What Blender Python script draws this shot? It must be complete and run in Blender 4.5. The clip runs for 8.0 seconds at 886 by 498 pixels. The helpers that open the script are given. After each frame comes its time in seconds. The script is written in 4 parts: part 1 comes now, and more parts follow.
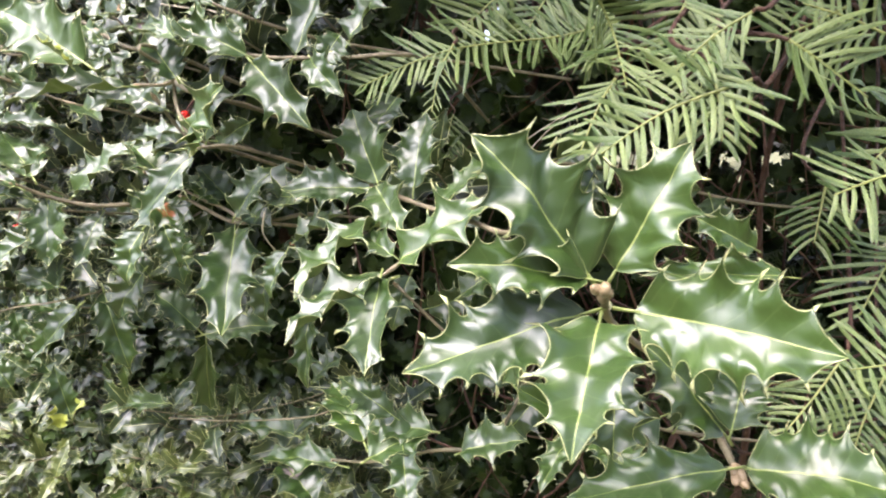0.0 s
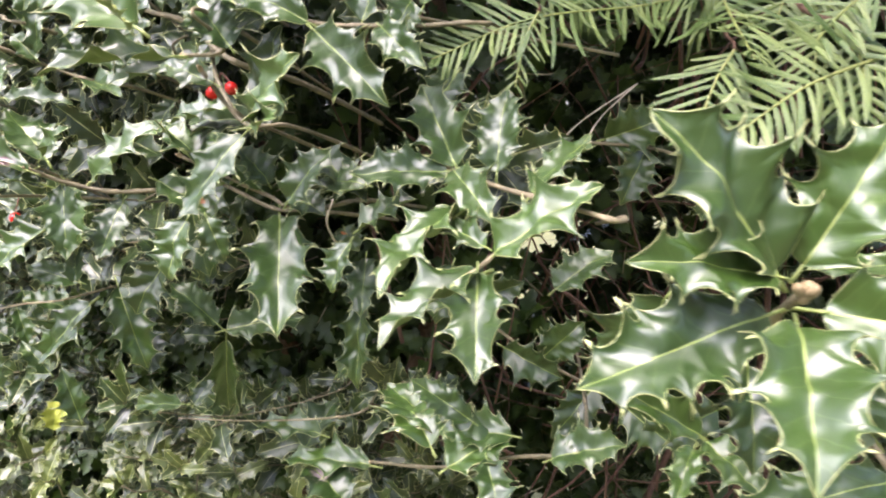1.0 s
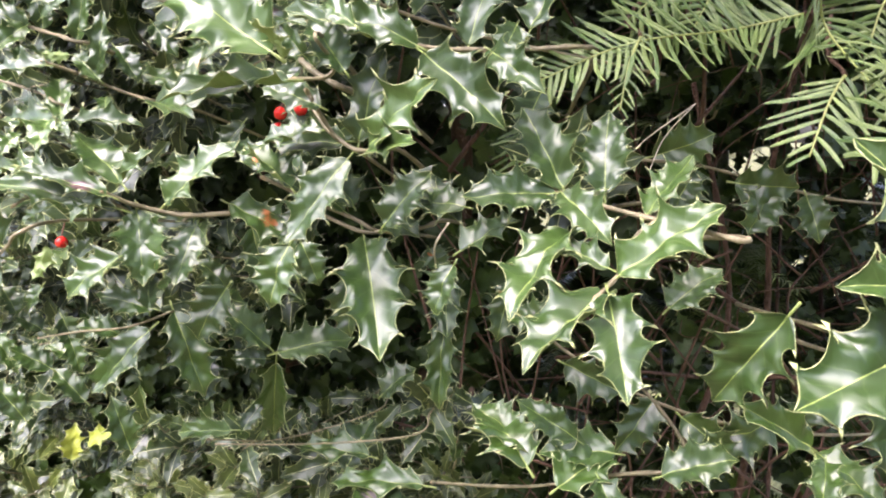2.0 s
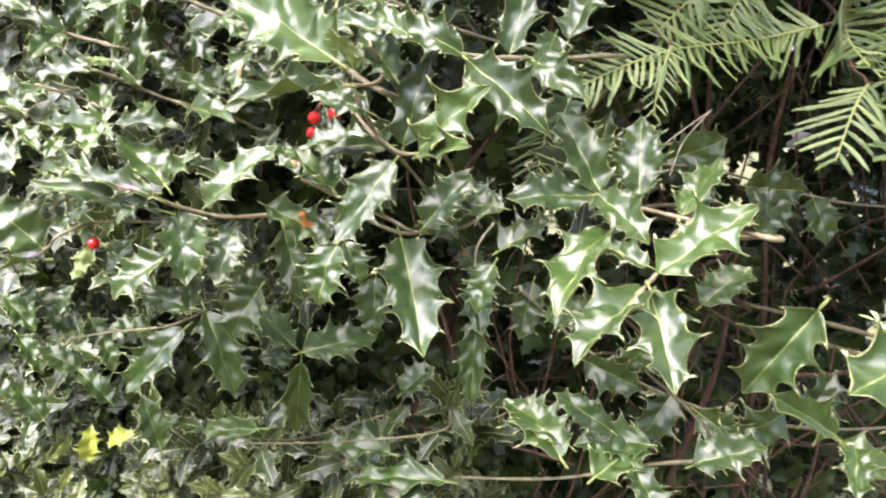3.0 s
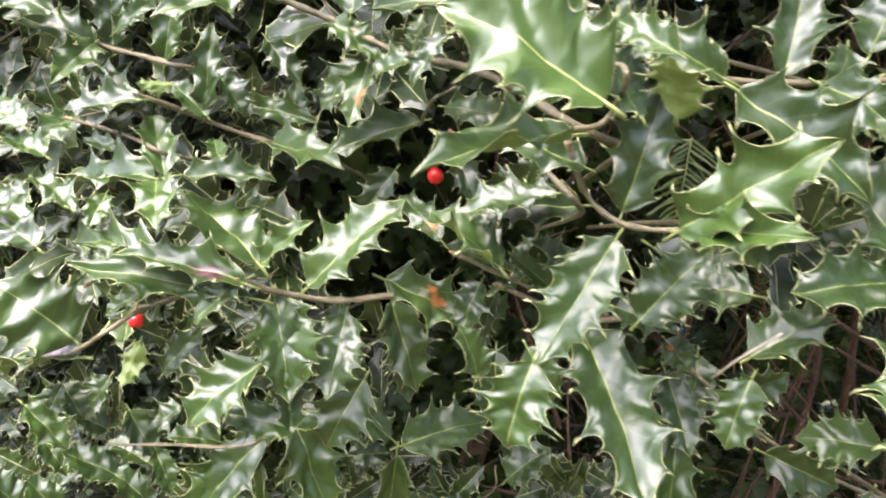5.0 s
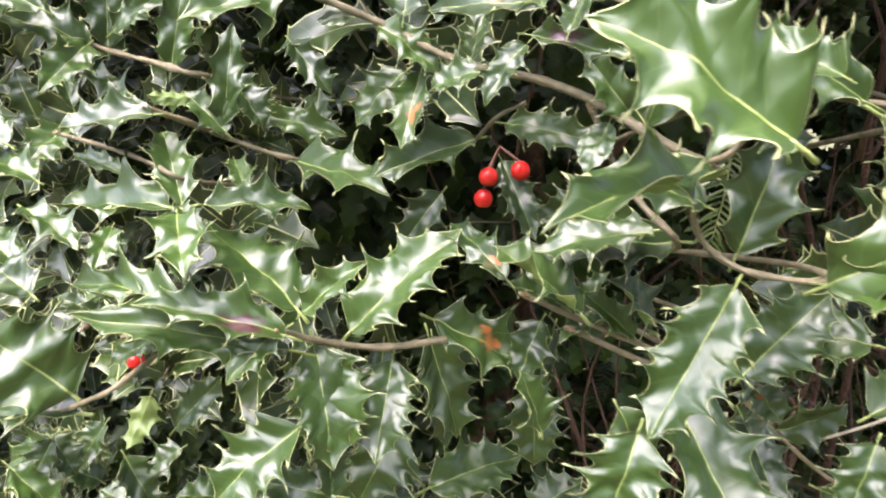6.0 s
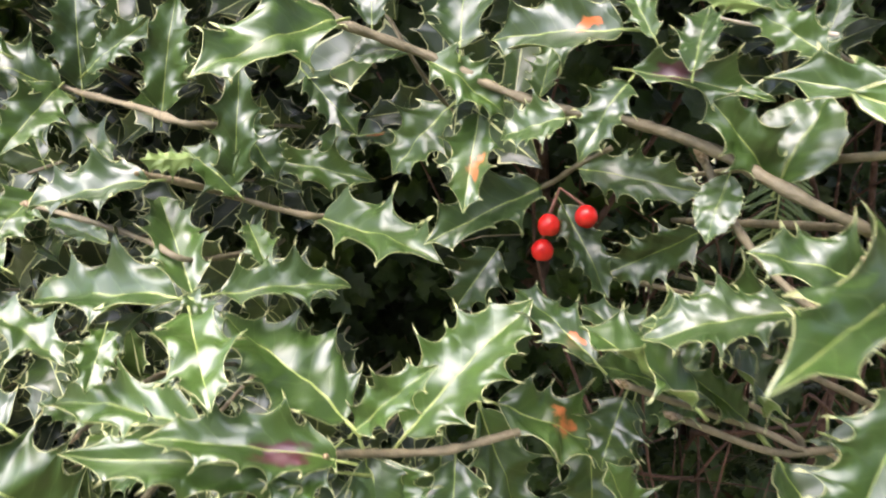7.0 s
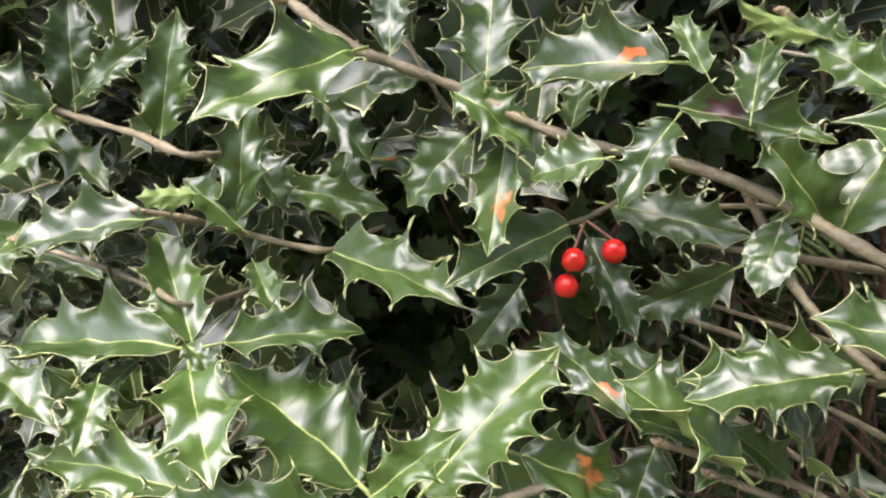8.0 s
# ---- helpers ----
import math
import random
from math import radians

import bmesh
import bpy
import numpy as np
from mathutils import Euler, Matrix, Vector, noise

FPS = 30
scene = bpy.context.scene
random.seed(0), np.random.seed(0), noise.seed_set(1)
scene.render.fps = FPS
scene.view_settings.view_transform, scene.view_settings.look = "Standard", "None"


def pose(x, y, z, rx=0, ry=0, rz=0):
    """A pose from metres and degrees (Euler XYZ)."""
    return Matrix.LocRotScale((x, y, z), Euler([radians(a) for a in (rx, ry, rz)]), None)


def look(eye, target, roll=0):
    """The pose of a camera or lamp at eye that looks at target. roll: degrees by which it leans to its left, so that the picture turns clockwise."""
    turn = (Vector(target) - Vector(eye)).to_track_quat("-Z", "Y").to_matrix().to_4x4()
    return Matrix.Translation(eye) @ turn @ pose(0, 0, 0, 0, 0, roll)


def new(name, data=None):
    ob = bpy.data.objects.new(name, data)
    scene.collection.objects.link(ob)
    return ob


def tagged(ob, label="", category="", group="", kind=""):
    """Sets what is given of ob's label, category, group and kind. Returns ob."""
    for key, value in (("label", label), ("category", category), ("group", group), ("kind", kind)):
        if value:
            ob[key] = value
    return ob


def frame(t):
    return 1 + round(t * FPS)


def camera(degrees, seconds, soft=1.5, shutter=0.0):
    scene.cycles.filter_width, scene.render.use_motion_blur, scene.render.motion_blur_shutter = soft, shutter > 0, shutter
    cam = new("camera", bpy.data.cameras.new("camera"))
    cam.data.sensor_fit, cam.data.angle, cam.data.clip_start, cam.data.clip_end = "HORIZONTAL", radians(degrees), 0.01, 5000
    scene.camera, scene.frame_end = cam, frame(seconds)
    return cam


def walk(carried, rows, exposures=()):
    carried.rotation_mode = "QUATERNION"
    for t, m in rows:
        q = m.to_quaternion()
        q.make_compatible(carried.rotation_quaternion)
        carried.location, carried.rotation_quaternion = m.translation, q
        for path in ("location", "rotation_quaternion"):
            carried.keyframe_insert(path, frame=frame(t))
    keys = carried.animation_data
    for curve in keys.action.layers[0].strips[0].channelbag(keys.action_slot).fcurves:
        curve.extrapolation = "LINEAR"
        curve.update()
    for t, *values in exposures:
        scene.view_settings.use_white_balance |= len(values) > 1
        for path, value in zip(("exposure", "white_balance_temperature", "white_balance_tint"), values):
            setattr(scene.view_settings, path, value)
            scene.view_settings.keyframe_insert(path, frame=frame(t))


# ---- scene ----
cam = camera(65.5, 8.0, soft=2.0, shutter=0.5)
PATH = [
    (0, (0.086, 0.07, 1.363), (-0.133, 2.039, 1.083), 0.0),
    (0.5, (0.057, 0.086, 1.363), (-0.092, 2.055, 1.049), -0.0),
    (1, (0.015, 0.102, 1.362), (-0.091, 2.071, 1.03), -0.0),
    (1.5, (-0.027, 0.109, 1.366), (-0.071, 2.082, 1.046), -0.1),
    (1.7, (-0.046, 0.107, 1.369), (-0.063, 2.083, 1.056), -0.2),
    (2.8, (-0.097, 0.084, 1.365), (-0.012, 2.063, 1.086), -0.4),
    (3, (-0.102, 0.085, 1.368), (-0.03, 2.063, 1.08), -0.2),
    (3.5, (-0.123, 0.117, 1.377), (-0.101, 2.098, 1.103), -0.7),
    (4, (-0.149, 0.17, 1.386), (-0.1, 2.151, 1.113), -0.7),
    (4.5, (-0.174, 0.197, 1.392), (-0.097, 2.173, 1.093), -0.9),
    (5, (-0.197, 0.221, 1.399), (-0.083, 2.193, 1.087), -0.9),
    (5.2, (-0.21, 0.229, 1.402), (-0.075, 2.2, 1.089), -0.9),
    (6.3, (-0.248, 0.286, 1.417), (-0.008, 2.242, 1.073), -0.5),
    (6.5, (-0.258, 0.297, 1.421), (0.0, 2.25, 1.076), -0.6),
    (7, (-0.259, 0.33, 1.436), (0.024, 2.273, 1.057), -3.0),
    (7.5, (-0.259, 0.348, 1.445), (-0.047, 2.297, 1.051), -2.7),
    (8, (-0.262, 0.351, 1.447), (0.021, 2.293, 1.061), -2.6),
]
walk(cam, [(t, look(eye, target, roll)) for t, eye, target, roll in PATH], [(0, 2.53, 6260, 24), (1.5, 2.6, 6330, 24), (3.2, 2.72, 6330, 24), (5.2, 2.53, 6300, 24), (6.5, 2.45, 6330, 22), (8, 2.2, 6380, 22)])

# ---- light ----
SUN_ELEVATION, SUN_HEADING = 64.0, -148.0   # degrees; the heading turns from +y towards +x
world = bpy.data.worlds.new("overcast_sky")
scene.world = world
world.use_nodes = True
wn, wl = world.node_tree.nodes, world.node_tree.links
sky = wn.new("ShaderNodeTexSky")
sky.sky_type, sky.sun_disc = "NISHITA", False
sky.sun_elevation, sky.sun_rotation = radians(SUN_ELEVATION), radians(SUN_HEADING)
sky.air_density, sky.dust_density, sky.ozone_density = 1.0, 6.0, 1.0
cloud = wn.new("ShaderNodeHueSaturation")
cloud.inputs["Saturation"].default_value = 0.9
wl.new(sky.outputs["Color"], cloud.inputs["Color"])
wl.new(cloud.outputs["Color"], wn["Background"].inputs["Color"])
wn["Background"].inputs["Strength"].default_value = 0.15
sun = new("sun", bpy.data.lights.new("sun", "SUN"))
sun.data.energy, sun.data.angle, sun.data.color = 1.25, radians(72), (0.9, 0.96, 1.0)
h, e = radians(SUN_HEADING), radians(SUN_ELEVATION)
sun.matrix_world = look((3 * math.sin(h) * math.cos(e), 3 * math.cos(h) * math.cos(e), 1.3 + 3 * math.sin(e)), (0, 0, 1.3))

# ---- materials ----


def node_material(name):
    m = bpy.data.materials.new(name)
    m.use_nodes = True
    return m, m.node_tree.nodes, m.node_tree.links, m.node_tree.nodes["Principled BSDF"]


def ramp(nodes, *stops):
    r = nodes.new("ShaderNodeValToRGB")
    while len(r.color_ramp.elements) < len(stops):
        r.color_ramp.elements.new(0.5)
    for el, (at, col) in zip(r.color_ramp.elements, stops):
        el.position, el.color = at, (*col, 1)
    return r


def noise_node(nodes, links, scale, detail=3.0, coord="Object"):
    tc, n = nodes.new("ShaderNodeTexCoord"), nodes.new("ShaderNodeTexNoise")
    n.inputs["Scale"].default_value, n.inputs["Detail"].default_value = scale, detail
    links.new(tc.outputs[coord], n.inputs["Vector"])
    return n


def math_node(nodes, links, op, a, b):
    n = nodes.new("ShaderNodeMath")
    n.operation = op
    for k, value in enumerate((a, b)):
        if isinstance(value, (int, float)):
            n.inputs[k].default_value = value
        else:
            links.new(value, n.inputs[k])
    return n.outputs[0]


def mix_node(nodes, links, factor, a, b):
    n = nodes.new("ShaderNodeMix")
    n.data_type = "RGBA"
    for socket, value in ((n.inputs[0], factor), (n.inputs[6], a), (n.inputs[7], b)):
        if isinstance(value, (int, float)):
            socket.default_value = value
        elif isinstance(value, tuple):
            socket.default_value = (*value, 1)
        else:
            links.new(value, socket)
    return n.outputs[2]


def blade_material(name, dark, light, rough=0.4, vein=(0.16, 0.22, 0.07), stain=None, island=False, shine=0.85):
    """Waxy leaf blade: mottled green, faint side veins along the UVs, glossy skin, an optional stain."""
    m, n, l, p = node_material(name)
    if island:
        rnd = n.new("ShaderNodeNewGeometry").outputs["Random Per Island"]
    else:
        rnd = n.new("ShaderNodeObjectInfo").outputs["Random"]
    big = noise_node(n, l, 3.0, 3, "UV")
    fine = noise_node(n, l, 16.0, 2, "UV")
    tone = math_node(n, l, "ADD", math_node(n, l, "MULTIPLY", rnd, 0.55), math_node(n, l, "MULTIPLY", big.outputs["Fac"], 0.5))
    col = ramp(n, (0.15, dark), (0.85, light))
    l.new(tone, col.inputs["Fac"])
    # side veins run obliquely from the midrib to the margin
    uv = n.new("ShaderNodeTexCoord")
    sep = n.new("ShaderNodeSeparateXYZ")
    l.new(uv.outputs["UV"], sep.inputs[0])
    off = math_node(n, l, "ABSOLUTE", math_node(n, l, "SUBTRACT", sep.outputs["X"], 0.5), 0)
    run = math_node(n, l, "SUBTRACT", math_node(n, l, "MULTIPLY", sep.outputs["Y"], 7.0), math_node(n, l, "MULTIPLY", off, 4.6))
    run = math_node(n, l, "ADD", run, math_node(n, l, "MULTIPLY", big.outputs["Fac"], 0.8))
    saw = math_node(n, l, "ABSOLUTE", math_node(n, l, "SUBTRACT", math_node(n, l, "FRACT", run, 0), 0.5), 0)
    line = n.new("ShaderNodeMapRange")
    line.inputs[1].default_value, line.inputs[2].default_value = 0.07, 0.0
    l.new(saw, line.inputs[0])
    colour = mix_node(n, l, math_node(n, l, "MULTIPLY", line.outputs[0], 0.14), col.outputs["Color"], vein)
    speck = ramp(n, (0.38, (0.96, 0.96, 0.96)), (0.64, (1.03, 1.03, 1.03)))
    l.new(fine.outputs["Fac"], speck.inputs["Fac"])
    mul = n.new("ShaderNodeMix")
    mul.data_type, mul.blend_type = "RGBA", "MULTIPLY"
    mul.inputs[0].default_value = 1
    l.new(colour, mul.inputs[6])
    l.new(speck.outputs["Color"], mul.inputs[7])
    colour = mul.outputs[2]
    if stain:
        at, size, tint = stain
        d = n.new("ShaderNodeVectorMath")
        d.operation = "DISTANCE"
        l.new(uv.outputs["UV"], d.inputs[0])
        d.inputs[1].default_value = (*at, 0)
        ragged = math_node(n, l, "ADD", d.outputs["Value"], math_node(n, l, "MULTIPLY", math_node(n, l, "SUBTRACT", noise_node(n, l, 8, 4, "UV").outputs["Fac"], 0.5), 0.4))
        spot = n.new("ShaderNodeMapRange")
        spot.inputs[1].default_value, spot.inputs[2].default_value = size, size * 0.6
        l.new(ragged, spot.inputs[0])
        colour = mix_node(n, l, spot.outputs[0], colour, tint)
    l.new(colour, p.inputs["Base Color"])
    gloss = n.new("ShaderNodeMapRange")
    gloss.inputs[3].default_value, gloss.inputs[4].default_value = rough - 0.04, rough + 0.06
    l.new(fine.outputs["Fac"], gloss.inputs[0])
    l.new(gloss.outputs[0], p.inputs["Roughness"])
    p.inputs["Specular IOR Level"].default_value = shine
    p.inputs["Coat Weight"].default_value, p.inputs["Coat Roughness"].default_value = 0.08, 0.55
    relief = math_node(n, l, "ADD", math_node(n, l, "MULTIPLY", line.outputs[0], -0.6), math_node(n, l, "MULTIPLY", fine.outputs["Fac"], 0.5))
    b = n.new("ShaderNodeBump")
    b.inputs["Strength"].default_value, b.inputs["Distance"].default_value = 0.1, 0.0006
    l.new(relief, b.inputs["Height"])
    l.new(b.outputs["Normal"], p.inputs["Normal"])
    return m


def plain_material(name, dark, light, rough, scale, bump=0.3, distance=0.001, coord="Object", vary=0.15):
    m, n, l, p = node_material(name)
    a, f = noise_node(n, l, scale, 4, coord), noise_node(n, l, scale * 6, 3, coord)
    col = ramp(n, (0.3, dark), (0.7, light))
    rnd = n.new("ShaderNodeObjectInfo").outputs["Random"]
    fac = math_node(n, l, "ADD", math_node(n, l, "MULTIPLY", a.outputs["Fac"], 0.7), math_node(n, l, "MULTIPLY", f.outputs["Fac"], 0.2))
    l.new(math_node(n, l, "ADD", fac, math_node(n, l, "MULTIPLY", math_node(n, l, "SUBTRACT", rnd, 0.3), vary)), col.inputs["Fac"])
    l.new(col.outputs["Color"], p.inputs["Base Color"])
    p.inputs["Roughness"].default_value = rough
    b = n.new("ShaderNodeBump")
    b.inputs["Strength"].default_value, b.inputs["Distance"].default_value = bump, distance
    l.new(f.outputs["Fac"], b.inputs["Height"])
    l.new(b.outputs["Normal"], p.inputs["Normal"])
    return m


BLADE = {
    "green": blade_material("holly_blade", (0.012, 0.033, 0.003), (0.038, 0.081, 0.008)),
    "orange": blade_material("holly_blade_rust_spot", (0.012, 0.033, 0.003), (0.038, 0.081, 0.008), stain=((0.42, 0.56), 0.12, (0.36, 0.12, 0.03))),
    "rust": blade_material("holly_blade_small_rust_spot", (0.012, 0.033, 0.003), (0.038, 0.081, 0.008), stain=((0.56, 0.24), 0.06, (0.42, 0.11, 0.02))),
    "red": blade_material("holly_blade_red_blotch", (0.012, 0.033, 0.003), (0.038, 0.081, 0.008), stain=((0.45, 0.3), 0.17, (0.05, 0.012, 0.014))),
    "mauve": blade_material("holly_blade_dried_patch", (0.012, 0.033, 0.003), (0.038, 0.081, 0.008), stain=((0.5, 0.3), 0.15, (0.30, 0.23, 0.24))),
    # Yellowed leaves, and one whose lime backlight is put into the colour.
    "yellow": blade_material("holly_blade_yellowed_backlit", (0.18, 0.23, 0.015), (0.30, 0.33, 0.03), 0.5, (0.4, 0.42, 0.12)),
}
# Inside shade put into the colour: greens a little darker than the outer blade.
FILL_BLADE = blade_material("holly_blade_fill_darkened", (0.010, 0.027, 0.0015), (0.033, 0.066, 0.004), 0.4, island=True)
# Gloss cut from the same greens, to sink the deep leaves into shade.
SHADE_DULLED_BLADE = blade_material("holly_blade_shade_dulled", (0.010, 0.027, 0.0015), (0.033, 0.066, 0.004), 0.5, island=True, shine=0.4)
YOUNG_BLADE = blade_material("holly_blade_yellowish", (0.020, 0.040, 0.004), (0.075, 0.100, 0.010), 0.42, island=True)
UNDER = blade_material("holly_underside", (0.10, 0.16, 0.035), (0.17, 0.24, 0.05), 0.5, (0.26, 0.3, 0.1))
RIB = plain_material("pale_midrib", (0.18, 0.24, 0.06), (0.31, 0.36, 0.12), 0.4, 30)
MARGIN = plain_material("pale_leaf_margin", (0.28, 0.31, 0.12), (0.48, 0.50, 0.25), 0.4, 30)
BARK = plain_material("holly_twig_bark", (0.09, 0.08, 0.042), (0.28, 0.235, 0.14), 0.65, 110, 0.8, 0.0008)
DRY = plain_material("dry_stalk", (0.42, 0.36, 0.25), (0.6, 0.54, 0.42), 0.6, 200)
BUD = plain_material("bud_scales", (0.17, 0.13, 0.06), (0.34, 0.25, 0.15), 0.55, 300)
TRUNK = plain_material("old_bark", (0.05, 0.03, 0.018), (0.14, 0.08, 0.045), 0.85, 30, 0.9, 0.006)
YEW_TRUNK = plain_material("red_yew_bark", (0.035, 0.018, 0.011), (0.11, 0.055, 0.03), 0.85, 30, 0.9, 0.006)
YEW_TWIG = plain_material("green_yew_twig", (0.15, 0.19, 0.05), (0.25, 0.27, 0.08), 0.5, 120)
NEEDLE = plain_material("yew_needle", (0.055, 0.100, 0.022), (0.145, 0.195, 0.06), 0.3, 25, vary=0.5)
BERRY = plain_material("berry_skin", (0.5, 0.012, 0.012), (0.72, 0.03, 0.018), 0.16, 60, 0.04, 0.0003)
STALK = plain_material("berry_stalk_skin", (0.10, 0.05, 0.03), (0.22, 0.09, 0.05), 0.5, 200)
CALYX = plain_material("dark_calyx", (0.03, 0.02, 0.012), (0.07, 0.045, 0.025), 0.8, 200)
SOIL = plain_material("leaf_litter_soil", (0.045, 0.042, 0.016), (0.12, 0.125, 0.04), 0.95, 9, 0.8, 0.02)
WALL = plain_material("weathered_render", (0.2, 0.195, 0.175), (0.36, 0.35, 0.31), 0.9, 3, 0.5, 0.01)

# ---- ground ----


def mesh_object(name, bm, materials, parent=None, label="", smooth=True):
    me = bpy.data.meshes.new(name)
    bm.to_mesh(me)
    bm.free()
    for mt in materials:
        me.materials.append(mt)
    if smooth:
        me.shade_smooth()
    ob = new(name, me)
    ob.parent = parent
    if label:
        tagged(ob, label)
    return ob


def part(name, bm, material, parent, label=""):
    return mesh_object(name, bm, [material], parent, label)


bm = bmesh.new()
bmesh.ops.create_grid(bm, x_segments=90, y_segments=90, size=1.0)
for vtx in bm.verts:
    r = max(abs(vtx.co.x), abs(vtx.co.y))
    vtx.co *= 3.0 * (1 + 600 * r ** 8)
    if r < 0.6:
        vtx.co.z = 0.03 * noise.noise(vtx.co * 1.7) + 0.012 * noise.noise(vtx.co * 9)
tagged(mesh_object("ground", bm, [SOIL]), "rough olive grass and leaf litter round the hedge", "ground", kind="structure")

# Unseen wall, added to cut the low sky and darken the hollows.
bm = bmesh.new()
bmesh.ops.create_cube(bm, size=1, matrix=Matrix.LocRotScale((0, -4.0, 1.6), None, (16, 0.25, 3.4)))
tagged(mesh_object("wall_south", bm, [WALL], smooth=False), "unseen plain grey wall added behind the camera to block the low sky", "wall", kind="structure")

# ---- plant shapes ----


def spline(points, steps):
    """Catmull-Rom through the points."""
    ps = [Vector(p) for p in points]
    ps = [2 * ps[0] - ps[1], *ps, 2 * ps[-1] - ps[-2]]
    out = []
    for a, b, c, d in zip(ps, ps[1:], ps[2:], ps[3:]):
        for k in range(steps):
            t = k / steps
            out.append(0.5 * (2 * b + (c - a) * t + (2 * a - 5 * b + 4 * c - d) * t * t + (3 * b - a - 3 * c + d) * t ** 3))
    return [*out, ps[-2]]


def tube(bm, path, radius, taper=1.0, sides=7, knots=0.25):
    """A rough round stem along the path, closed at its ends."""
    rings, side = [], Vector((0.3, 0.2, 1))
    for k, p in enumerate(path):
        way = (path[min(k + 1, len(path) - 1)] - path[max(k - 1, 0)]).normalized()
        side = (side - way * side.dot(way)).normalized()
        other = way.cross(side)
        u = k / max(len(path) - 1, 1)
        r = radius * (1 - (1 - taper) * u) * (1 + knots * noise.noise(p * 140) + (0.3 * knots if k % 5 == 0 else 0))
        rings.append([bm.verts.new(p + r * (math.cos(a) * side + math.sin(a) * other)) for a in (2 * math.pi * s / sides for s in range(sides))])
    for a, b in zip(rings, rings[1:]):
        for s in range(sides):
            bm.faces.new((a[s], a[(s + 1) % sides], b[(s + 1) % sides], b[s]))
    bm.faces.new(rings[0][::-1])
    bm.faces.new(rings[-1])


def spine_marks(rng, spines):
    """Where the side spines stand along one edge of a holly leaf, and how strong each one is."""
    first, last = rng.uniform(0.12, 0.2), rng.uniform(0.78, 0.85)
    gap = (last - first) / max(spines - 1, 1)
    return [first + gap * (k + (rng.uniform(-0.16, 0.16) if 0 < k < spines - 1 else 0)) for k in range(spines)]


def edge_rows(marks, between):
    """Places along one edge, close together at the spines: u, the half width there before the sinuses, the sinus, the spine count, and how near a spine is."""
    def body(u):
        return math.sin(math.pi * u ** 0.84) ** 0.72
    rows = []
    for f in (0.0, 0.1, 0.3, 0.55, 0.8, 0.94):
        rows.append((marks[0] * f, body(marks[0]) * f ** 0.62, math.sin(math.pi * f) * 0.45, f - 1, f * f))
    for k, (a, b) in enumerate(zip(marks, marks[1:])):
        for f in between:
            rows.append((a + (b - a) * f, body(a) * (1 - f) + body(b) * f, math.sqrt(max(0, 1 - (2 * f - 1) ** 2)), k + f, (2 * f - 1) ** 2))
    a = marks[-1]
    for f in (0.0, 0.06, 0.2, 0.4, 0.62, 0.82, 1.0):
        rows.append((a + (1 - a) * f, body(a) * (1 - f) ** 1.12, math.sin(math.pi * min(1, f * 1.15)) ** 0.7 * 0.85 if f < 0.86 else 0, len(marks) - 1 + f, (1 - f) ** 2))
    return rows


FULL_STEPS = (0.0, 0.045, 0.14, 0.3, 0.5, 0.7, 0.86, 0.955)


